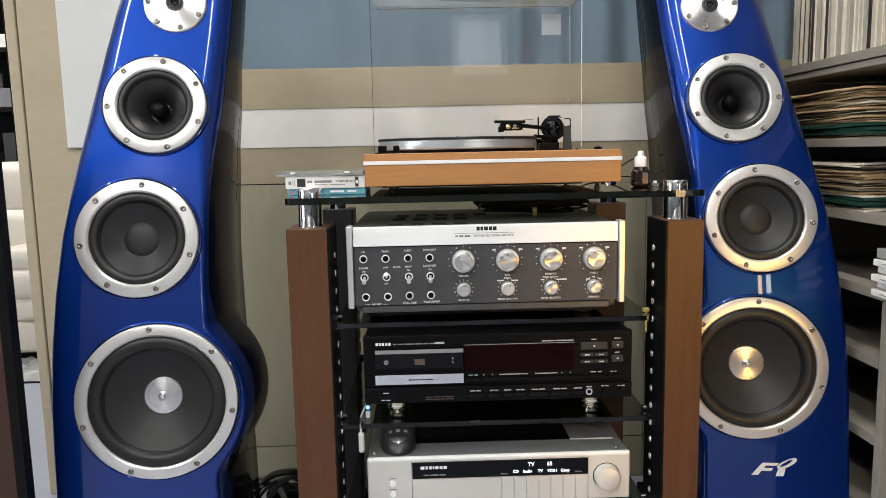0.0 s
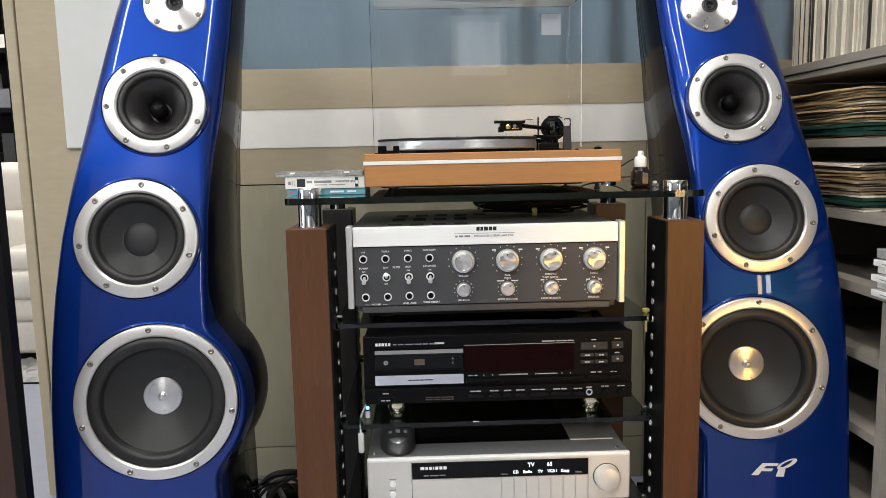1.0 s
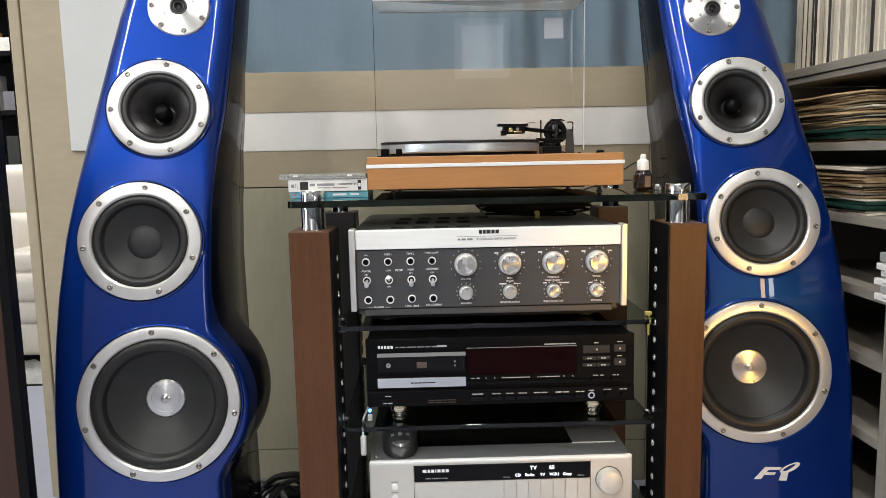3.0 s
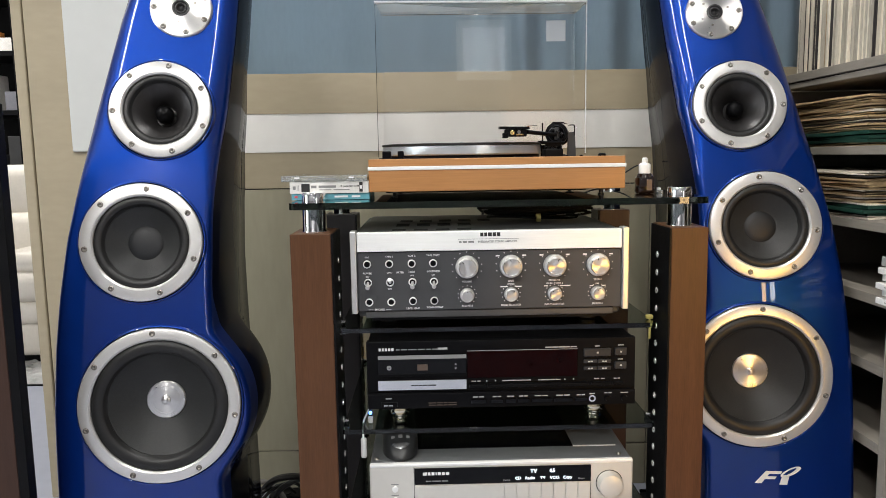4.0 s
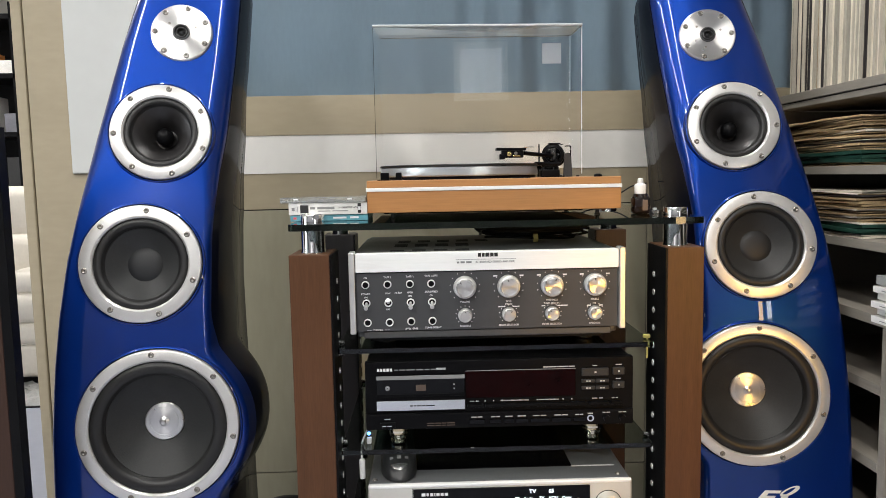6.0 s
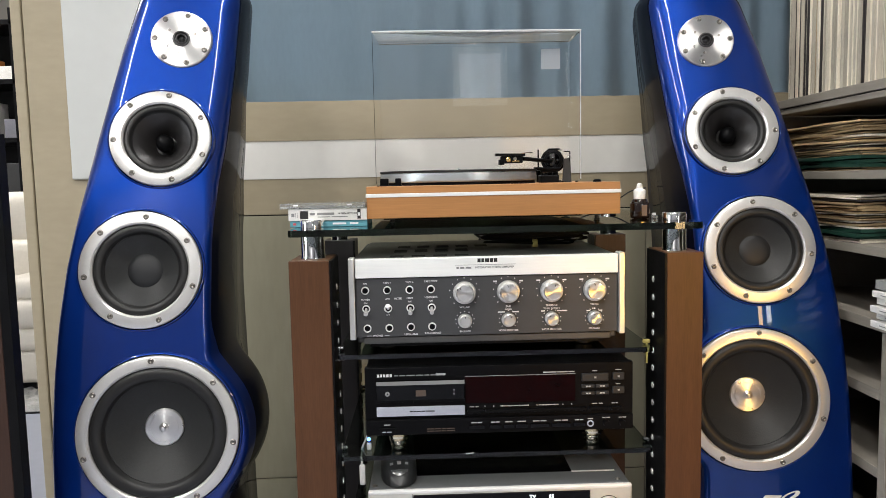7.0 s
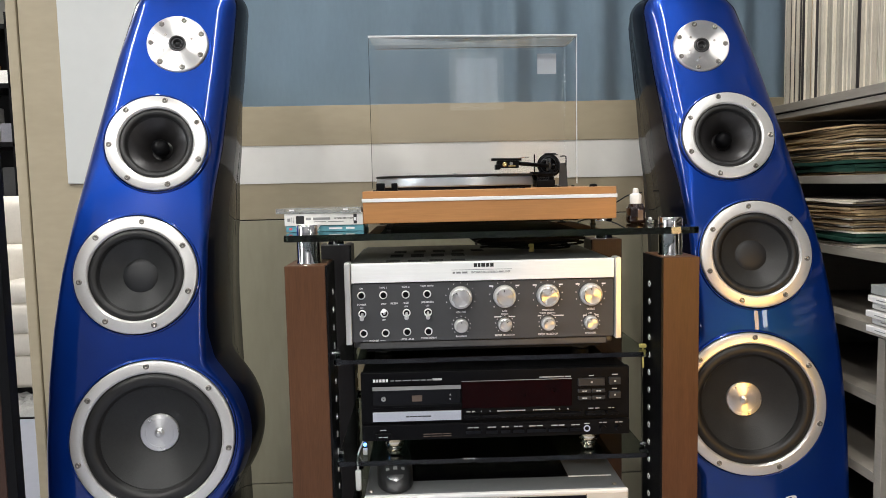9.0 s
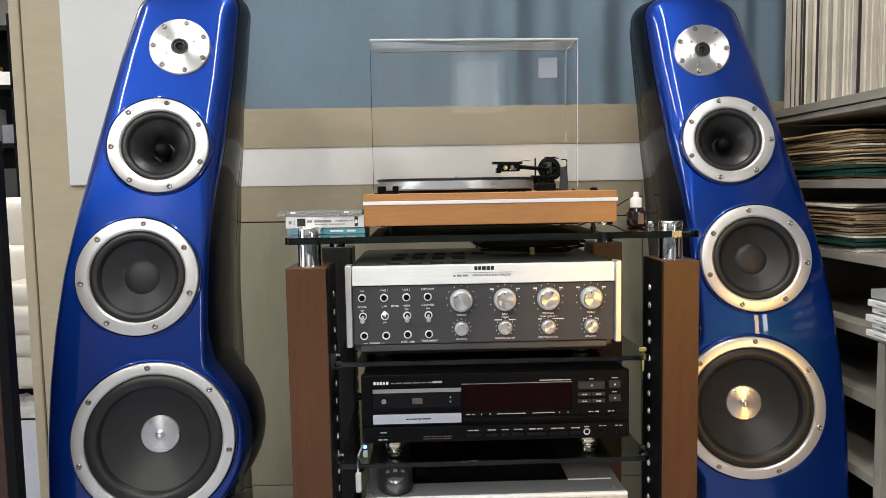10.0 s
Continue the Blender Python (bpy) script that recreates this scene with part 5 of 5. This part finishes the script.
part("charger_body", box(-0.004, 0.004, -0.004, 0.004, 0.0, 0.012, 0.002), WHITE_PLASTIC, led)
part("light", lathe([(0, 0.004), (0.0028, 0.003), (0.003, 0.0)], 12), LED_BLUE, led, m=pose(0, -0.001, 0.0185, 90, 0, 0))
part("light_holder", box(-0.003, 0.003, -0.001, 0.005, 0.0118, 0.0225, 0.001), PLASTIC, led)

# ---- dark panel beside the doorway side ----
panel = thing("dark_cabinet_panel", None, "dark brown veneered cabinet side with a black edge", "cabinet")
part("veneer_face", box(-1.10, -0.7335, -0.100, -0.081, 0.0, 1.00, 0.001), CABINET_AND_SHADE_VENEER, panel)
part("black_edge", box(-0.7333, -0.7185, -0.0995, -0.0790, 0.0, 1.00, 0.0005), METAL_BLACK, panel)
part("side_board", box(-1.10, -1.08, -0.080, 0.10, 0.0, 1.00, 0.001), CABINET_AND_SHADE_VENEER, panel)

# ---- record shelves ----
SX = 0.70
unit = thing("record_shelf", None, "grey-taupe laminate shelf unit with vinyl records, half empty", "shelf unit")
part("end_panel", box(SX, 1.05, 0.470, 0.490, 0.0, 1.045, 0.001), LAMINATE, unit)
part("lower_end_panel", box(SX, 1.05, 0.040, 0.060, 0.0, 0.635, 0.001), LAMINATE, unit)
part("front_end_panel", box(SX, 1.05, -0.62, -0.60, 0.0, 1.045, 0.001), LAMINATE, unit)
part("back_panel", box(1.042, 1.055, -0.60, 0.470, 0.0, 1.045), LAMINATE, unit)
part("top_board", box(SX - 0.004, 1.055, -0.62, 0.492, 1.0605, 1.078, 0.0012), LAMINATE, unit)
part("top_rail", box(SX - 0.001, 1.055, -0.62, 0.492, 1.047, 1.0585, 0.0008), LAMINATE, unit)
part("rail_gap", box(SX + 0.004, 1.05, -0.61, 0.480, 1.0580, 1.0610), GROOVE, unit)
for z0, z1 in ((0.905, 0.921), (0.768, 0.785), (0.636, 0.655), (0.512, 0.531), (0.370, 0.389), (0.225, 0.244), (0.06, 0.08)):
    part("shelf_board", box(SX, 1.041, -0.599, 0.469, z0, z1, 0.0008) if z0 > 0.6 else box(SX, 1.041, 0.061, 0.469, z0, z1, 0.0008), LAMINATE, unit)


random.seed(11)
SLEEVES = {}
tones = [PAPER, PAPER, PAPER, PAPER, PAPER, KRAFT, PAPER, SLEEVE_DARK, PAPER, PAPER, PAPER, PAPER, PAPER, SLEEVE_DARK]


def record_mesh(w, tall, mat):
    key = (round(w, 4), round(tall, 3), mat.name)
    if key not in SLEEVES:
        bm = box(0, 0.313, -w, 0, 0, tall, 0.0)
        me = bpy.data.meshes.new("record_sleeve")
        bm.to_mesh(me)
        bm.free()
        me.materials.append(mat)
        SLEEVES[key] = me
    return SLEEVES[key]


y = 0.436
while y > -0.30:
    w = random.choice((0.0012, 0.0017, 0.0022, 0.0030))
    mat = random.choice(tones)
    me = record_mesh(w, random.choice((0.312, 0.314, 0.316)), mat)
    ob = new("vinyl_record", me)
    ob.matrix_basis = pose(SX + 0.006 + random.random() * 0.010, y, 1.0786, 0, 0, 0)
    tagged(ob, "upright vinyl record in a worn paper sleeve", "record", "upright records on the shelf")
    y -= w + random.choice((0.0003, 0.0006, 0.0010, 0.0018))


def pile(y0, z0, count, seed, group):
    random.seed(seed)
    z = z0 + 0.0003
    for k in range(count):
        h = random.choice((0.0015, 0.0021, 0.0028, 0.0036))
        mat = KRAFT if random.random() < 0.6 else random.choice((PAPER, PAPER, PAPER, SLEEVE_DARK))
        if k in (2, 3, 4):
            mat, h = GREEN, 0.0062
        a = 0.313
        bm = bmesh.new()
        n = 10
        lo, hi = [], []
        for (ax, ay, bx, by) in ((0, 0, a, 0), (a, 0, a, a), (a, a, 0, a), (0, a, 0, 0)):
            for i in range(n):
                t = i / n
                rag = 0.0022 * random.uniform(-1, 1)
                wave = 0.0013 * math.sin(7 * t + 1.7 * k)
                x, yy = ax + (bx - ax) * t + rag, ay + (by - ay) * t + rag
                lo.append(bm.verts.new((x, yy, wave)))
                hi.append(bm.verts.new((x, yy, h + wave)))
        m_ = len(lo)
        bm.faces.new(hi)
        bm.faces.new(lo[::-1])
        for i in range(m_):
            bm.faces.new((lo[i], lo[(i + 1) % m_], hi[(i + 1) % m_], hi[i]))
        solid("vinyl_record", bm, mat, "vinyl record in a green sleeve lying in a pile" if mat == GREEN else "vinyl record in an aged paper sleeve lying in a pile", "record", group=group,
              m=pose(SX + 0.002 + random.uniform(-0.004, 0.010), y0 + random.uniform(-0.006, 0.004), z, 0, 0, random.uniform(-1.4, 1.4)))
        z += h + random.choice((0.0003, 0.0008, 0.0014))
        if z > z0 + 0.090:
            break


pile(0.150, 0.921, 44, 3, "records piled on the upper shelf")
pile(0.150, 0.785, 44, 9, "records piled on the lower shelf")
random.seed(4)
z = 0.6553
for k in range(5):
    ob = thing("disc_case", pose(SX - 0.045 + 0.009 * (k % 2), -0.098, z, 0, 0, random.uniform(-2, 2)), "white-edged disc case in a short stack on the shelf", "disc case", "disc cases on the record shelf")
    part("shell", box(0, 0.14, 0, 0.125, 0, 0.0108, 0.001), CD_WHITE, ob)
    part("spine_slot", box(-0.0003, 0.002, 0.02, 0.10, 0.0045, 0.006), LABEL_GREY, ob)
    z += 0.0128
case = thing("disc_case", pose(SX - 0.034, -0.098, z, 0, 0, 1), "grey plastic disc box on top of a short stack", "disc case", "disc cases on the record shelf")
part("shell", box(0, 0.14, 0, 0.125, 0, 0.016, 0.0012), material("grey_box", (0.26, 0.27, 0.26), 0.4, noise_scale=20, noise_amount=0.1), case)

# ---- next room, seen through the doorway ----


def puff(x0, x1, y0, y1, z0, z1, r=0.05):
    return box(x0, x1, y0, y1, z0, z1, r, 4)


sofa = thing("armchair", pose(-1.98, 2.05, 0), "cream leather reclining armchair with a dark base", "armchair")
part("base", box(-0.38, 0.36, 0.06, 0.80, 0.0, 0.045, 0.01), METAL_BLACK, sofa)
part("front_panel", puff(-0.28, 0.36, 0.0, 0.70, 0.05, 0.21, 0.03), LEATHER, sofa, smooth=True)
part("foot_rest", puff(-0.28, 0.36, -0.03, 0.30, 0.20, 0.31, 0.04), LEATHER, sofa, smooth=True)
part("seat", puff(-0.28, 0.36, -0.05, 0.62, 0.30, 0.44, 0.055), LEATHER, sofa, smooth=True)
part("armrest", puff(-0.02, 0.34, -0.02, 0.60, 0.42, 0.53, 0.05), LEATHER, sofa, smooth=True)
part("lower_back", puff(-0.3, 0.36, 0.42, 0.72, 0.42, 0.67, 0.06), LEATHER, sofa, smooth=True)
part("head_cushion", puff(-0.3, 0.36, 0.46, 0.76, 0.64, 0.905, 0.06), LEATHER, sofa, smooth=True)


def rug():
    bm = bmesh.new()
    random.seed(2)
    nx, ny = 60, 22
    g = [[bm.verts.new((-2.6 + 1.3 * i / nx, 1.79 + 0.42 * j / ny, 0.004 + (0.022 * random.random() if 0 < i < nx and 0 < j < ny else 0))) for i in range(nx + 1)] for j in range(ny + 1)]
    for a, b in zip(g, g[1:]):
        for i in range(nx):
            bm.faces.new((a[i], a[i + 1], b[i + 1], b[i]))
    bmesh.ops.solidify(bm, geom=bm.faces[:], thickness=-0.003)
    return bm


solid("rug", rug(), RUG, "small white shaggy rug before the armchair", "rug")
solid("floor_strip", box(-3.2, -1.3, 1.772, 1.784, 0.0, 0.006, 0.001), METAL_BLACK, "dark threshold strip on the floor", "floor strip", "structure")
rk = thing("dark_display_rack", pose(-2.55, 3.35, 0), "tall black rack with small packages and bright spots", "rack")
for px in (-0.45, 0.0, 0.45):
    part("rack_post", box(px - 0.02, px + 0.02, 0.0, 0.04, 0, 2.0, 0.003), METAL_BLACK, rk)
for z in (0.5, 0.85, 1.2, 1.55, 1.9):
    part("rack_shelf", box(-0.47, 0.47, 0.0, 0.35, z, z + 0.03, 0.003), METAL_BLACK, rk)
part("rack_back", box(-0.47, 0.47, 0.345, 0.36, 0.0, 2.0), METAL_BLACK, rk)
random.seed(21)
for z in (0.53, 0.88, 1.23, 1.58):
    for k in range(6):
        x = -0.42 + 0.145 * k + random.uniform(0, 0.02)
        hgt = random.uniform(0.08, 0.25)
        c = random.choice(((0.6, 0.58, 0.55), (0.02, 0.02, 0.025), (0.03, 0.03, 0.03), (0.5, 0.2, 0.05), (0.15, 0.15, 0.17)))
        solid("package", box(x, x + 0.10, 0.05, 0.2, 0, hgt, 0.004), material("package_card", c, 0.5, noise_scale=15, noise_amount=0.2), "small packaged item on a dark rack", "package", group="packages on the dark rack", m=pose(-2.55, 3.35, z))
